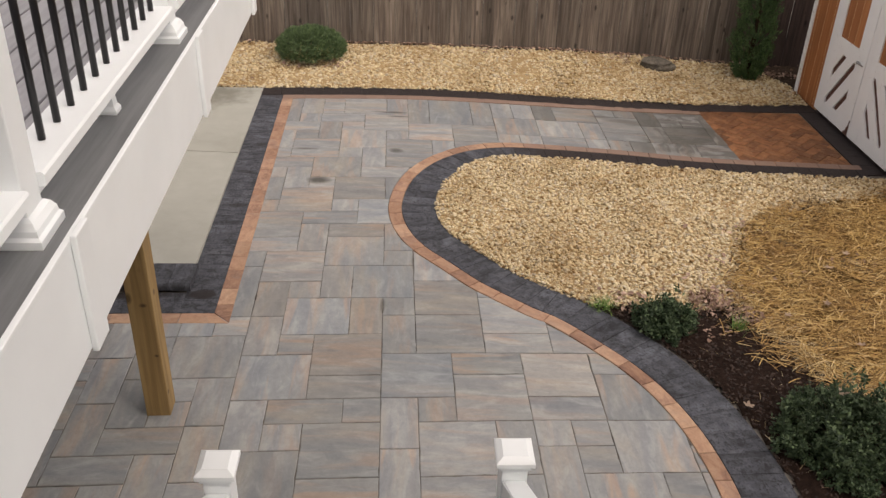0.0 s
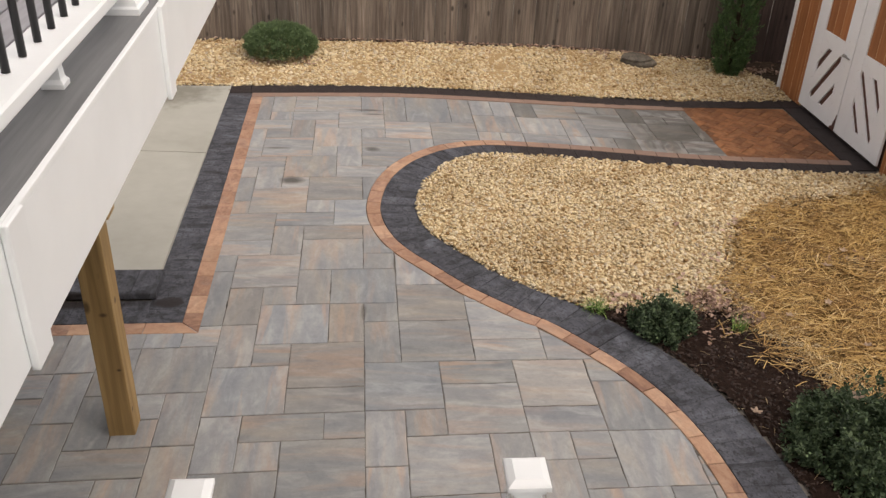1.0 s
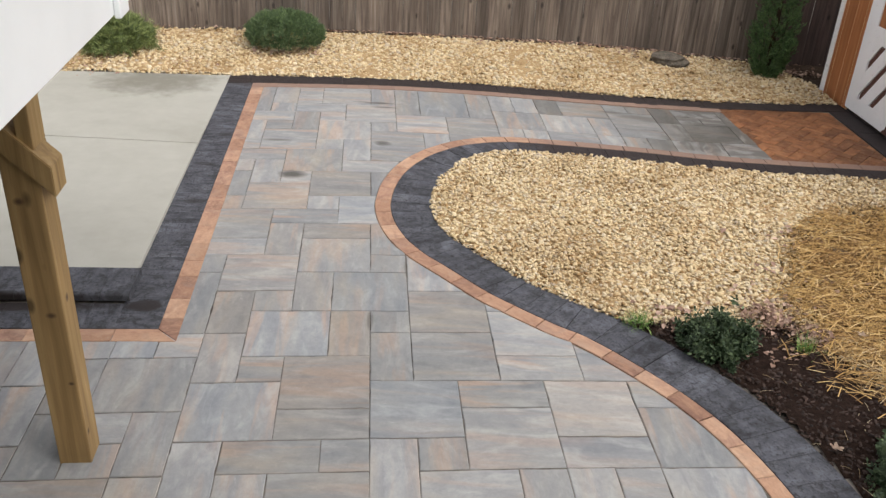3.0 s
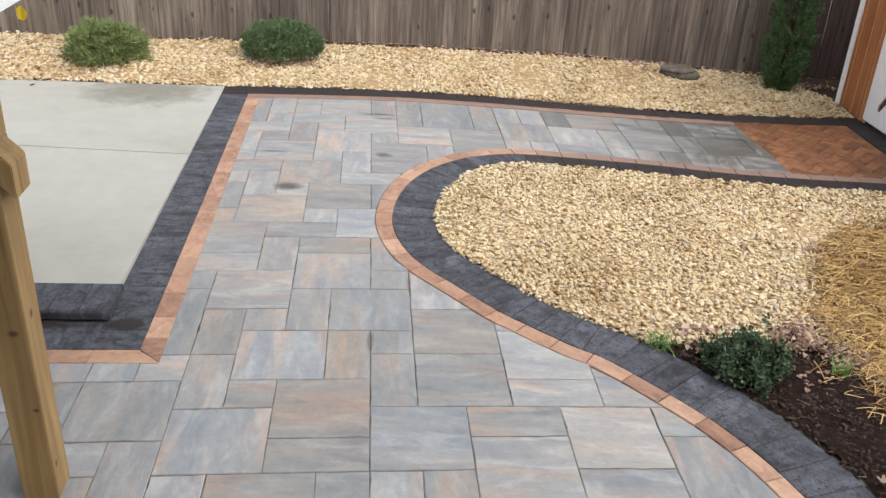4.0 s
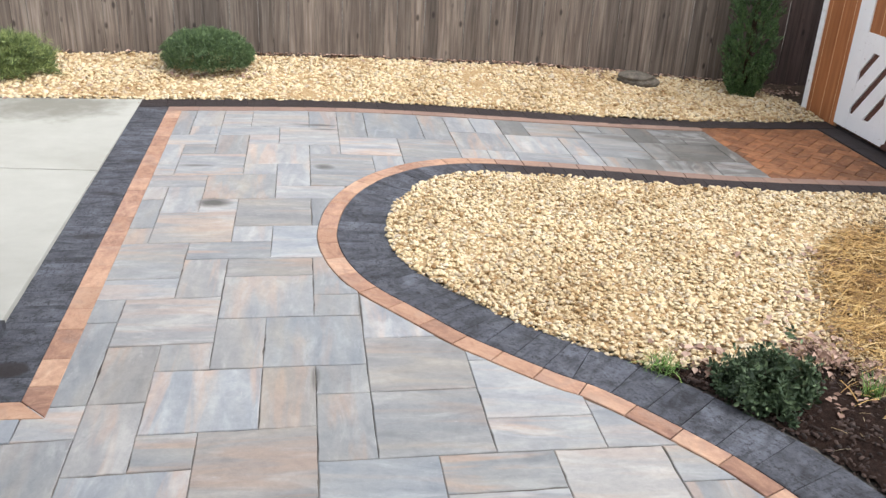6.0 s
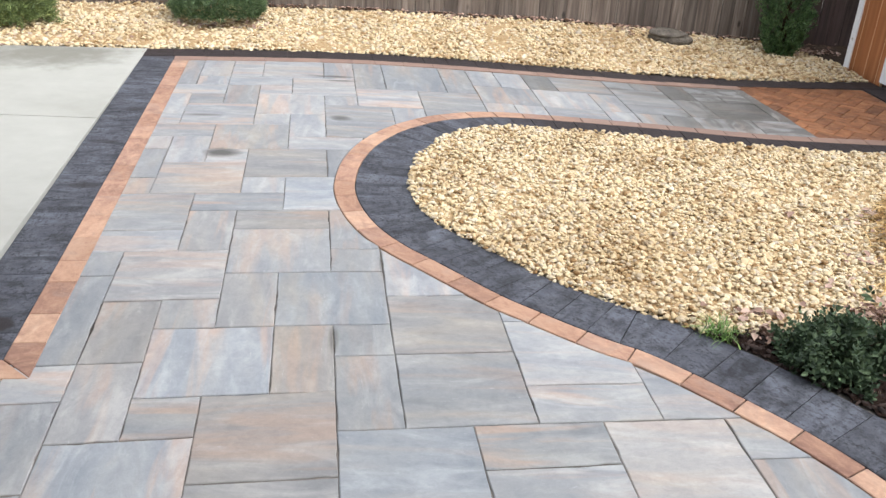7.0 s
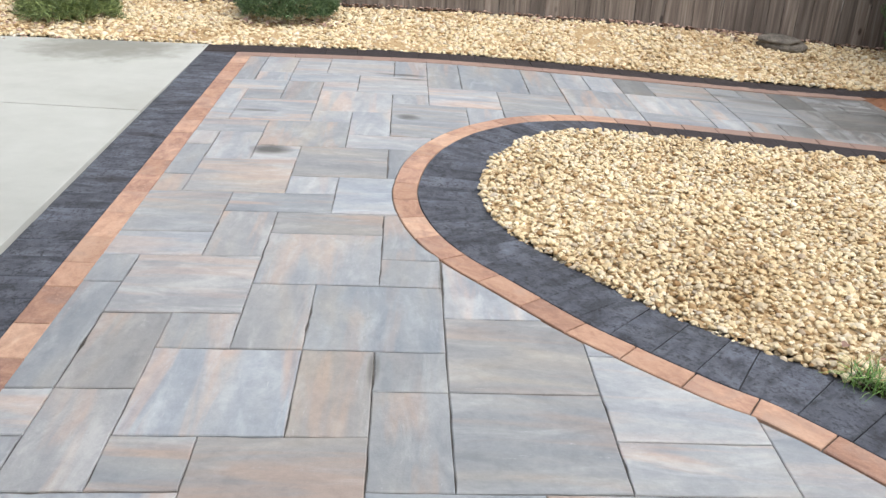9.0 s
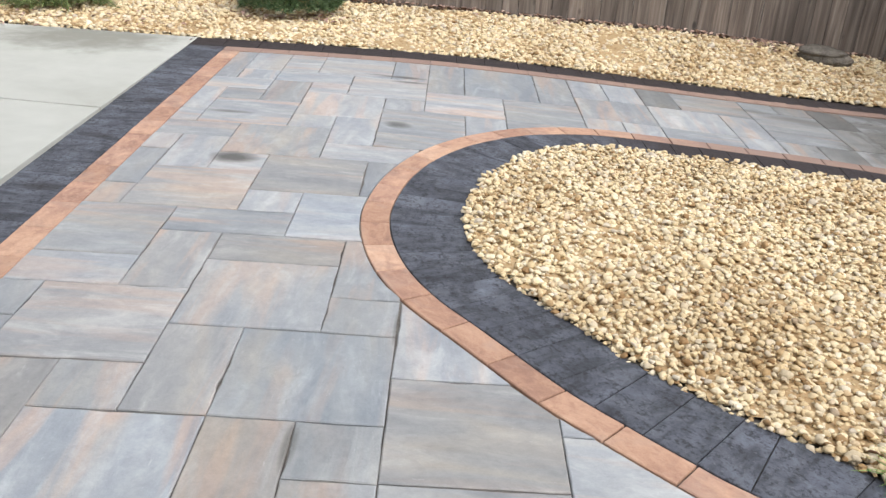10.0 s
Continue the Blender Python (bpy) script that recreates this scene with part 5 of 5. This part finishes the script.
def deck_railing():
    r = thing("deck_railing", pose(0.033, 0, 0, 0, 0, 1.26), "white deck railing with round black balusters", "railing")
    DZ, X = 2.57, -1.021
    ys = (-0.18, 1.438, 3.057, 4.50)
    for y in ys:
        square_post(r, (X, y), DZ + 0.001, 3.62)
        post_skirt(r, (X, y), DZ)
        pyramid_cap(r, (X, y), 3.675)
    for y0, y1 in zip(ys, ys[1:]):
        a, b = y0 + 0.0515, y1 - 0.0515
        bm = bmesh.new()
        prof = [(-0.040, 2.645), (0.040, 2.645), (0.046, 2.672), (0.068, 2.676), (0.068, 2.704), (0.062, 2.712), (-0.062, 2.712), (-0.068, 2.704), (-0.068, 2.676), (-0.046, 2.672)]
        ends = [[bm.verts.new((X + px, yy, pz)) for px, pz in prof] for yy in (a, b)]
        bm.faces.new(ends[0])
        bm.faces.new(ends[1][::-1])
        for i in range(len(prof)):
            bm.faces.new((ends[0][i], ends[1][i], ends[1][(i + 1) % len(prof)], ends[0][(i + 1) % len(prof)]))
        bmesh.ops.recalc_face_normals(bm, faces=bm.faces[:])
        part("bottom_rail", bm, M_WHITE, r)
        bm = boxed((X - 0.045, a, 3.47), (X + 0.045, b, 3.50), 0.006)
        part("top_rail", bm, M_WHITE, r)
        n = round((y1 - y0) / 0.1245) - 1
        for k in range(n):
            y = y0 + (y1 - y0) * (k + 1) / (n + 1)
            bm = bmesh.new()
            bmesh.ops.create_cone(bm, cap_ends=True, segments=14, radius1=0.0105, radius2=0.0105, depth=0.722, matrix=pose(X, y, 3.075))
            part("baluster", bm, M_BLACK, r, "round black metal baluster", True)
        ym = (a + b) / 2
        bm = bmesh.new()
        prev = None
        for h, dz in ((0.030, 0.001), (0.030, 0.014), (0.022, 0.026), (0.018, 0.074)):
            ring = [bm.verts.new((X + 0.004 + sx * h, ym + sy * h, DZ + dz)) for sx, sy in ((-1, -1), (1, -1), (1, 1), (-1, 1))]
            if prev:
                for i in range(4):
                    bm.faces.new((prev[i], prev[(i + 1) % 4], ring[(i + 1) % 4], ring[i]))
            prev = ring
        part("foot_block", bm, M_WHITE, r, "white support foot under the rail")


def stair_railing(x, y, label):
    r = thing("stair_railing", pose(0, 0, 0), label, "railing")
    square_post(r, (x, y), -0.012, 1.23)
    pyramid_cap(r, (x, y), 1.27)
    top = (x, y - 3.75)
    square_post(r, top, 2.571, 3.62)
    pyramid_cap(r, top, 3.66)
    a, s = y - 0.051, 0.675
    L = 3.64
    for name, z0, z1, w in (("top_rail", 1.07, 1.16, 0.046), ("bottom_rail", 0.28, 0.34, 0.03)):
        bm = bmesh.new()
        ends = []
        for yy, dz in ((a, 0.0), (a - L, L * s)):
            ends.append([bm.verts.new((x + sx * w, yy, z + dz)) for sx, z in ((-1, z0), (1, z0), (1, z1), (-1, z1))])
        bm.faces.new(ends[0])
        bm.faces.new(ends[1][::-1])
        for i in range(4):
            bm.faces.new((ends[0][i], ends[1][i], ends[1][(i + 1) % 4], ends[0][(i + 1) % 4]))
        bmesh.ops.recalc_face_normals(bm, faces=bm.faces[:])
        bmesh.ops.bevel(bm, geom=bm.edges[:], offset=0.005, segments=2, affect="EDGES")
        part(name, bm, M_WHITE, r)


def stairs():
    st = thing("deck_stairs", pose(0, 0, 0), "grey composite stairs with white risers down from the deck", "stairs")
    n, y0, y1 = 14, 1.98, -1.70
    rise, run = 2.57 / n, (y0 - y1) / (n - 1)
    for k in range(n - 1):
        z, y = rise * (k + 1), y0 - run * k
        part("tread", boxed((-0.72, y - run - 0.01, z - 0.025), (0.298, y + 0.02, z), 0.004), M_DECK, st)
        part("riser", boxed((-0.715, y - 0.018, z - rise + 0.002), (0.293, y, z - 0.026), 0.002), M_WHITE, st)
    for x in (-0.757, 0.302):
        bm = bmesh.new()
        prof = [(y0, 0.0), (y0, rise), (y1, 2.57), (y1, 2.25), (y0 - 0.34, 0.0)]
        sides = [[bm.verts.new((xx, y, z)) for y, z in prof] for xx in (x, x + 0.033)]
        bm.faces.new(sides[0])
        bm.faces.new(sides[1][::-1])
        for i in range(5):
            bm.faces.new((sides[0][i], sides[1][i], sides[1][(i + 1) % 5], sides[0][(i + 1) % 5]))
        bmesh.ops.recalc_face_normals(bm, faces=bm.faces[:])
        part("stringer", bm, M_WHITE, st, "white side board")
    landing = part("landing", boxed((-0.80, -2.95, 2.545), (0.41, y1 - 0.02, 2.57), 0.004), M_DECK, st)
    part("landing_fascia", boxed((-0.80, y1 - 0.02, 2.285), (0.41, y1 - 0.001, 2.5445), 0.002), M_WHITE, st)
    part("landing_post", boxed((0.30, -2.94, -0.03), (0.40, -2.84, 2.544), 0.004), M_POST, st)


# ------------------------------------------------------------ plants

LEAF_V = np.array([(-0.5, 0, 0), (-0.15, 0.5, 0.10), (0.25, 0.4, 0.10), (0.5, 0, -0.05), (0.25, -0.4, 0.10), (-0.15, -0.5, 0.10)])
LEAF_F = np.array([(0, 3, 2, 1), (0, 5, 4, 3)])
NEEDLE_V = np.array([(0, -0.5, 0), (0, 0.5, 0), (0.55, 0.45, 0.05), (0.55, -0.45, 0.05), (1, 0.1, 0), (1, -0.1, 0)])
NEEDLE_F = np.array([(0, 3, 2, 1), (3, 5, 4, 2)])


def pointed(rng, out, spread):
    """Rotations whose x axis points along out, shaken by spread."""
    d = out + rng.normal(0, spread, out.shape)
    d /= np.linalg.norm(d, axis=1)[:, None]
    h = rng.normal(0, 1, out.shape)
    y = np.cross(d, h)
    y /= np.linalg.norm(y, axis=1)[:, None]
    return np.stack([d, y, np.cross(d, y)], 2)


def stems(parent, n, height, spread, seed, thick=0.008):
    rng = random.Random(seed)
    bm = bmesh.new()
    for k in range(n):
        a, s = rng.uniform(0, 6.28), rng.uniform(0.3, 1) * spread
        top = Vector((math.cos(a) * s, math.sin(a) * s, height * rng.uniform(0.6, 0.95)))
        mid = Vector((top.x * 0.35, top.y * 0.35, top.z * 0.55))
        last = None
        for p, r in ((Vector((top.x * 0.08, top.y * 0.08, -0.03)), thick), (mid, thick * 0.7), (top, thick * 0.25)):
            ring = [bm.verts.new(p + Vector((math.cos(b) * r, math.sin(b) * r, 0))) for b in (0, 1.05, 2.1, 3.14, 4.19, 5.24)]
            if last:
                for i in range(6):
                    bm.faces.new((last[i], last[(i + 1) % 6], ring[(i + 1) % 6], ring[i]))
            last = ring
    part("stem", bm, M_BARK, parent, "", True)


def sprays(rng, tip, axis, count, length, needle, spread, drop=0.0):
    """Needles set along short shoots: places, rotations and sizes for scatter()."""
    m = len(tip)
    f = rng.uniform(0, 1, (m, count))
    at3 = tip[:, None] - axis[:, None] * (f * length)[:, :, None]
    at3[:, :, 2] -= drop * (1 - f) ** 2
    out = np.repeat(axis, count, 0)
    L = rng.uniform(0.6, 1.25, m * count) * needle[0] * (0.7 + 0.6 * f.ravel())
    size = np.stack([L, rng.uniform(0.7, 1.3, m * count) * needle[1] * 2, L], 1)
    return at3.reshape(-1, 3), pointed(rng, out, spread), size


def mound_shrub(name, at, radius, height, n, material, seed, label, needle=(0.05, 0.0032), spread=0.5, uneven=0.13, shoot=0.06, drop=0.0):
    """A rounded needle shrub: shoots set with needles over a dome with hollows and an uneven outline."""
    x, y = at
    s = thing(name, pose(x, y, zg(x) + 0.03), label, "shrub")
    stems(s, 14, height * 0.8, radius * 0.7, seed)
    rng = np.random.default_rng(seed)
    m = n // 16
    a, u = rng.uniform(0, 2 * math.pi, m), rng.uniform(-0.28, 1, m)
    ring = np.sqrt(1 - np.clip(u, -1, 1) ** 2)
    out = np.stack([np.cos(a) * ring, np.sin(a) * ring, u], 1)
    bump = np.array([noise.noise((o[0] * 2.4, o[1] * 2.4, o[2] * 2.4 + seed)) + 0.7 * noise.noise((o[0] * 5.5, o[1] * 5.5, o[2] * 5.5 + seed)) for o in out])
    depth = (1 - 0.22 * rng.uniform(0, 1, m) ** 1.6) * (1 + uneven * bump) + 0.05 * (rng.uniform(0, 1, m) > 0.93)
    tip = out * depth[:, None] * np.array([radius, radius, height * 0.62]) + np.array([0, 0, height * 0.40])
    tip[:, 2] = np.maximum(tip[:, 2], 0.015)
    up = out * np.array([1, 1, 0.8]) + np.array([0, 0, 0.5]) + rng.normal(0, 0.35, (m, 3))
    up /= np.linalg.norm(up, axis=1)[:, None]
    at3, R, size = sprays(rng, tip, up, 16, shoot, needle, spread, drop)
    at3[:, 2] = np.maximum(at3[:, 2], 0.008)
    ob = new("foliage", scatter("foliage", NEEDLE_V, NEEDLE_F, R, size, at3, material))
    ob.parent = s


def leafy_shrub(at, radius, height, n, seed, label, leaf=0.026):
    """A low evergreen with small oval leaves on upright shoots of uneven length."""
    x, y = at
    s = thing("holly_shrub", pose(x, y, zg(x)), label, "shrub")
    stems(s, 22, height * 0.9, radius * 0.8, seed, 0.006)
    rng = np.random.default_rng(seed)
    m, count = n // 12, 12
    a, rr = rng.uniform(0, 2 * math.pi, m), np.sqrt(rng.uniform(0, 1, m))
    tip = np.stack([np.cos(a) * rr * radius, np.sin(a) * rr * radius, np.zeros(m)], 1)
    dome = height * (1 - 0.62 * rr ** 2) * (1 + 1.25 * np.array([noise.noise((float(p[0]) * 8, float(p[1]) * 9, seed)) for p in tip]))
    tip[:, 2] = np.maximum(dome, 0.05) * rng.uniform(0.45, 1.0, m) * (1 + 0.45 * (rng.uniform(0, 1, m) > 0.93))
    tip[:, :2] *= (1 + 0.38 * np.array([noise.noise((math.cos(v) * 2, math.sin(v) * 2, seed + 3)) for v in a]))[:, None]
    lean = np.stack([np.cos(a) * rr * 0.7, np.sin(a) * rr * 0.7, np.full(m, 0.9)], 1) + rng.normal(0, 0.22, (m, 3))
    lean /= np.linalg.norm(lean, axis=1)[:, None]
    f = np.tile(np.linspace(0, 1, count), (m, 1))
    at3 = (tip[:, None] - lean[:, None] * (f * 0.085)[:, :, None]).reshape(-1, 3) + rng.normal(0, 0.004, (m * count, 3))
    at3[:, 2] = np.maximum(at3[:, 2], 0.012)
    # leaves whorl round the shoot and stand out from it more towards its foot
    side = rng.normal(0, 1, (m * count, 3))
    ax = np.repeat(lean, count, 0)
    side -= ax * (side * ax).sum(1)[:, None]
    side /= np.linalg.norm(side, axis=1)[:, None]
    out = ax * (0.95 - 0.6 * f.ravel())[:, None] + side
    L = rng.uniform(0.75, 1.25, m * count) * leaf * (0.7 + 0.45 * f.ravel())
    size = np.stack([L, L * 0.5, L * 0.8], 1)
    R = pointed(rng, out, 0.18)
    at3 += R[:, :, 0] * (L * 0.5)[:, None]
    ob = new("foliage", scatter("foliage", LEAF_V, LEAF_F, R, size, at3, M_HOLLY))
    ob.parent = s


def arborvitae(at, radius, height, n, seed):
    x, y = at
    s = thing("arborvitae", pose(x, y, zg(x) + 0.03), "narrow dark green arborvitae beside the shed and fence", "tree")
    bm = bmesh.new()
    bmesh.ops.create_cone(bm, cap_ends=True, segments=10, radius1=0.035, radius2=0.008, depth=height * 0.95, matrix=pose(0, 0, height * 0.475 - 0.04))
    part("trunk", bm, M_BARK, s, "", True)
    rng = np.random.default_rng(seed)
    m = n // 14
    h = rng.uniform(0.02, 1, m) ** 1.15
    prof = radius * np.interp(h, [0, 0.05, 0.22, 0.6, 0.85, 1.0], [0.45, 0.66, 1.0, 0.85, 0.45, 0.04])
    a = rng.uniform(0, 2 * math.pi, m)
    bump = np.array([noise.noise((math.cos(p) * 2.6, math.sin(p) * 2.6, q * 9 + seed)) + 0.6 * noise.noise((math.cos(p) * 6, math.sin(p) * 6, q * 22 + seed)) for p, q in zip(a, h)])
    r = prof * (1 - 0.35 * rng.uniform(0, 1, m) ** 1.5) * (1 + 0.45 * bump)
    tip = np.stack([np.cos(a) * r, np.sin(a) * r, h * height], 1)
    up = np.stack([np.cos(a) * 0.7, np.sin(a) * 0.7, np.full(m, 0.85)], 1) + rng.normal(0, 0.25, (m, 3))
    up /= np.linalg.norm(up, axis=1)[:, None]
    at3, R, size = sprays(rng, tip, up, 14, 0.085, (0.036, 0.0042), 0.4)
    ob = new("foliage", scatter("foliage", NEEDLE_V, NEEDLE_F, R, size, at3, M_THUJA))
    ob.parent = s


def tuft(name, at, n, length, material, seed, label, category="plant", spread=0.8, base=0.03, width=0.006):
    """Arching blades from one root."""
    x, y = at
    rng = random.Random(seed)
    bm = bmesh.new()
    for k in range(n):
        a, lean = rng.uniform(0, 6.28), rng.uniform(0.15, 1) * spread
        L, w = length * rng.uniform(0.6, 1.15), width * rng.uniform(0.6, 1.2)
        o = Vector((rng.gauss(0, base), rng.gauss(0, base), 0))
        d, side = Vector((math.cos(a), math.sin(a), 0)), Vector((-math.sin(a), math.cos(a), 0))
        last = None
        for f in (0, 0.35, 0.7, 1.0):
            p = o + d * L * lean * f ** 1.3 + Vector((0, 0, L * (f - 0.55 * lean * f * f)))
            ww = side * w * (1 - f * 0.9) * 0.5
            pair = (bm.verts.new(p - ww), bm.verts.new(p + ww))
            if last:
                bm.faces.new((last[0], last[1], pair[1], pair[0]))
            last = pair
    me = mesh_of(name, bm, material)
    ob = new(name, me)
    ob.matrix_basis = pose(x, y, zg(x))
    tagged(ob, label, category)


def dried_plant(at, n, height, radius, seed):
    """Withered stalks with crumpled pinkish heads."""
    x, y = at
    s = thing("dried_plant", pose(x, y, zg(x)), "withered plant with faded pinkish brown leaves", "plant")
    stems(s, 12, height, radius, seed, 0.003)
    rng = np.random.default_rng(seed)
    a, rr = rng.uniform(0, 2 * math.pi, n), np.sqrt(rng.uniform(0, 1, n)) * radius
    at3 = np.stack([np.cos(a) * rr, np.sin(a) * rr, height * rng.uniform(0.12, 1.0, n) * (1 - 0.4 * (rr / radius) ** 2)], 1)
    L = rng.uniform(0.015, 0.045, n)
    size = np.stack([L, L * 0.7, L * 2.2], 1)
    me = scatter("withered_leaves", LEAF_V, LEAF_F, turns(rng, n, 1.3), size, at3, M_PINKDRY)
    ob = new("withered_leaves", me)
    ob.parent = s


def dead_leaf(at, size, turn, seed, dz=0.03):
    """A lobed, curled dry leaf."""
    x, y = at
    rng = random.Random(seed)
    bm = bmesh.new()
    c = bm.verts.new((0, 0, 0))
    ring = []
    for k in range(20):
        a = 2 * math.pi * k / 20
        r = size * (0.5 if k % 4 == 0 else 0.36 if k % 2 else 0.26) * rng.uniform(0.85, 1.15)
        ring.append(bm.verts.new((r * math.cos(a), r * math.sin(a) * 0.85, 0.35 * r * r / size + rng.uniform(0, 0.008))))
    for k in range(20):
        bm.faces.new((c, ring[k], ring[(k + 1) % 20]))
    bmesh.ops.solidify(bm, geom=bm.faces[:], thickness=0.0008)
    ob = new("dead_leaf", mesh_of("dead_leaf", bm, M_DEAD))
    ob.matrix_basis = pose(x, y, zg(x) + dz, rng.uniform(-15, 15), rng.uniform(-15, 15), turn)
    tagged(ob, "curled pale brown fallen leaf", "leaf", "fallen leaves")


def field_stone():
    bm = bmesh.new()
    bmesh.ops.create_icosphere(bm, subdivisions=4, radius=1.0)
    for v in bm.verts:
        n = noise.noise(v.co * 1.6 + Vector((3, 1, 2))) * 0.16 + noise.noise(v.co * 5) * 0.05
        p = v.co * (1 + n)
        p.z = math.copysign(abs(p.z) ** 0.8, p.z)
        ledge = 0.06 * math.sin(p.z * 7 + p.x)
        waist = 1 - 0.16 * math.exp(-((p.z - 0.3 - 0.25 * p.x) / 0.14) ** 2)
        p.x, p.y = p.x * waist, p.y * waist
        v.co = Vector((p.x * (0.225 + 0.06 * ledge), p.y * 0.15, p.z * 0.085))
    ob = new("field_stone", mesh_of("field_stone", bm, M_STONE))
    ob.data.shade_smooth()
    ob.matrix_basis = pose(3.29, 10.86, zg(3.3) + 0.135, 4, 5, -8)
    tagged(ob, "flat grey-brown field stone resting in the pebbles", "rock")


def marker_flag(x, y):
    f = thing("marker_flag", pose(x, y, 0.02), "small rounded yellow plastic marker flag on a thin wire", "flag")
    bm = bmesh.new()
    bmesh.ops.create_cone(bm, cap_ends=True, segments=8, radius1=0.003, radius2=0.003, depth=0.40, matrix=pose(0, 0, 0.18))
    part("wire", bm, M_STEEL, f)
    bm = bmesh.new()
    cols = []
    for k in range(9):
        u = k / 8
        tall = 0.012 + 0.066 * math.sqrt(max(0.0, 1 - (2 * u - 0.9) ** 2 / 1.22))
        cols.append([bm.verts.new((0.003 + 0.11 * u, 0.012 * math.sin(u * 5), 0.30 + tall * v)) for v in (-1, 0, 1)])
    for a, b in zip(cols, cols[1:]):
        for v in (0, 1):
            bm.faces.new((a[v], b[v], b[v + 1], a[v + 1]))
    bmesh.ops.solidify(bm, geom=bm.faces[:], thickness=0.0015)
    part("pennant", bm, M_YELLOW, f, "yellow plastic pennant")


def leaf_litter():
    """Small broken leaves blown against the fence and under the shrubs."""
    rng = np.random.default_rng(91)
    spots = ((-1.0, 10.35, 0.16, 40), (-1.5, 10.3, 0.15, 30), (0.15, 11.42, 0.18, 90), (-0.6, 11.38, 0.15, 50), (1.2, 11.47, 0.5, 130), (2.4, 11.5, 0.5, 150), (3.05, 11.1, 0.2, 40), (3.9, 11.5, 0.6, 150),
             (4.92, 10.85, 0.14, 120), (-2.6, 11.35, 0.5, 40), (-3.3, 9.95, 0.55, 90), (-4.2, 10.7, 0.4, 70), (2.85, 11.0, 0.12, 14), (2.45, 5.4, 0.20, 60), (2.28, 4.80, 0.14, 22), (2.75, 5.7, 0.25, 40), (3.0, 6.4, 0.2, 30), (3.75, 5.95, 0.14, 26), (1.62, 5.2, 0.10, 24))
    at3 = []
    for x, y, r, n in spots:
        for k in range(n):
            px, py = x + rng.normal(0, r), min(y + rng.normal(0, r * 0.5), fence_y(x) - 0.02)
            at3.append((px, py, zg(px) + (float(far_rise(px, py)) if py > 9.6 and px < 4.6 else 0.0) + rng.uniform(0.02, 0.045)))
    at3 = np.array(at3)
    n = len(at3)
    L = rng.uniform(0.02, 0.06, n)
    me = scatter("leaf_litter", LEAF_V, LEAF_F, turns(rng, n, 0.6), np.stack([L, L * 0.65, L * 1.5], 1), at3, M_PINKDRY)
    ob = new("leaf_litter", me)
    tagged(ob, "broken brown leaves blown into the pebbles and straw", "leaf litter", kind="stuff")


# ------------------------------------------------------------ assemble

concrete_slab()
bullnose_step()
beds()
picket_fence()
shed()
deck()
deck_railing()
stairs()
stair_railing(0.352, 2.05, "white stair railing with a capped newel post")
stair_railing(-0.776, 1.99, "white stair railing with a capped newel post")
mound_shrub("yew_shrub", (-1.28, 10.62), 0.44, 0.40, 36000, M_YEW, 51, "clipped dark green mound of yew by the fence", (0.042, 0.0022), 0.75, 0.12, 0.05, 0.02)
mound_shrub("juniper_shrub", (-3.1, 10.35), 0.39, 0.42, 24000, M_JUNIPER, 52, "loose light green feathery shrub by the fence", (0.075, 0.0024), 0.5, 0.46, 0.15, 0.09)
arborvitae((4.47, 10.74), 0.27, 1.95, 32000, 53)
leafy_shrub((1.845, 4.83), 0.228, 0.26, 4600, 61, "low dark green holly in the mulch by the curved border", 0.034)
leafy_shrub((2.70, 3.62), 0.46, 0.31, 15000, 62, "broad dark green holly in the mulch by the curved border", 0.034)
tuft("grass_tuft", (1.43, 5.07), 95, 0.115, M_GRASS, 71, "bright green tuft of grass at the bed's edge", "plant", 1.5, 0.035, 0.007)
tuft("grass_tuft", (2.42, 4.86), 60, 0.15, M_GRASS, 72, "thin green tuft of grass in the mulch")
dried_plant((2.30, 5.16), 200, 0.10, 0.17, 73)
dried_plant((2.55, 5.02), 150, 0.08, 0.13, 74)
dried_plant((1.66, 5.06), 60, 0.05, 0.08, 75)
for k, (p, s) in enumerate((((2.17, 3.90), 0.09), ((2.66, 3.72), 0.10), ((3.28, 4.65), 0.09), ((2.86, 5.0), 0.08), ((3.5, 5.75), 0.10), ((3.75, 6.0), 0.09), ((2.98, 6.45), 0.08), ((3.25, 5.2), 0.07))):
    dead_leaf(p, s, 40 * k, 80 + k, 0.35 if k == 1 else 0.07)
tuft("dead_weed", (3.90, 6.90), 260, 0.11, M_CHIP, 78, "flattened clump of dark withered weed in the straw", "plant", 1.9, 0.17, 0.005)
field_stone()
marker_flag(-4.22, 11.0)
leaf_litter()
straw()
bark_chips()
lay_borders()
lay_pavers()
lay_apron()
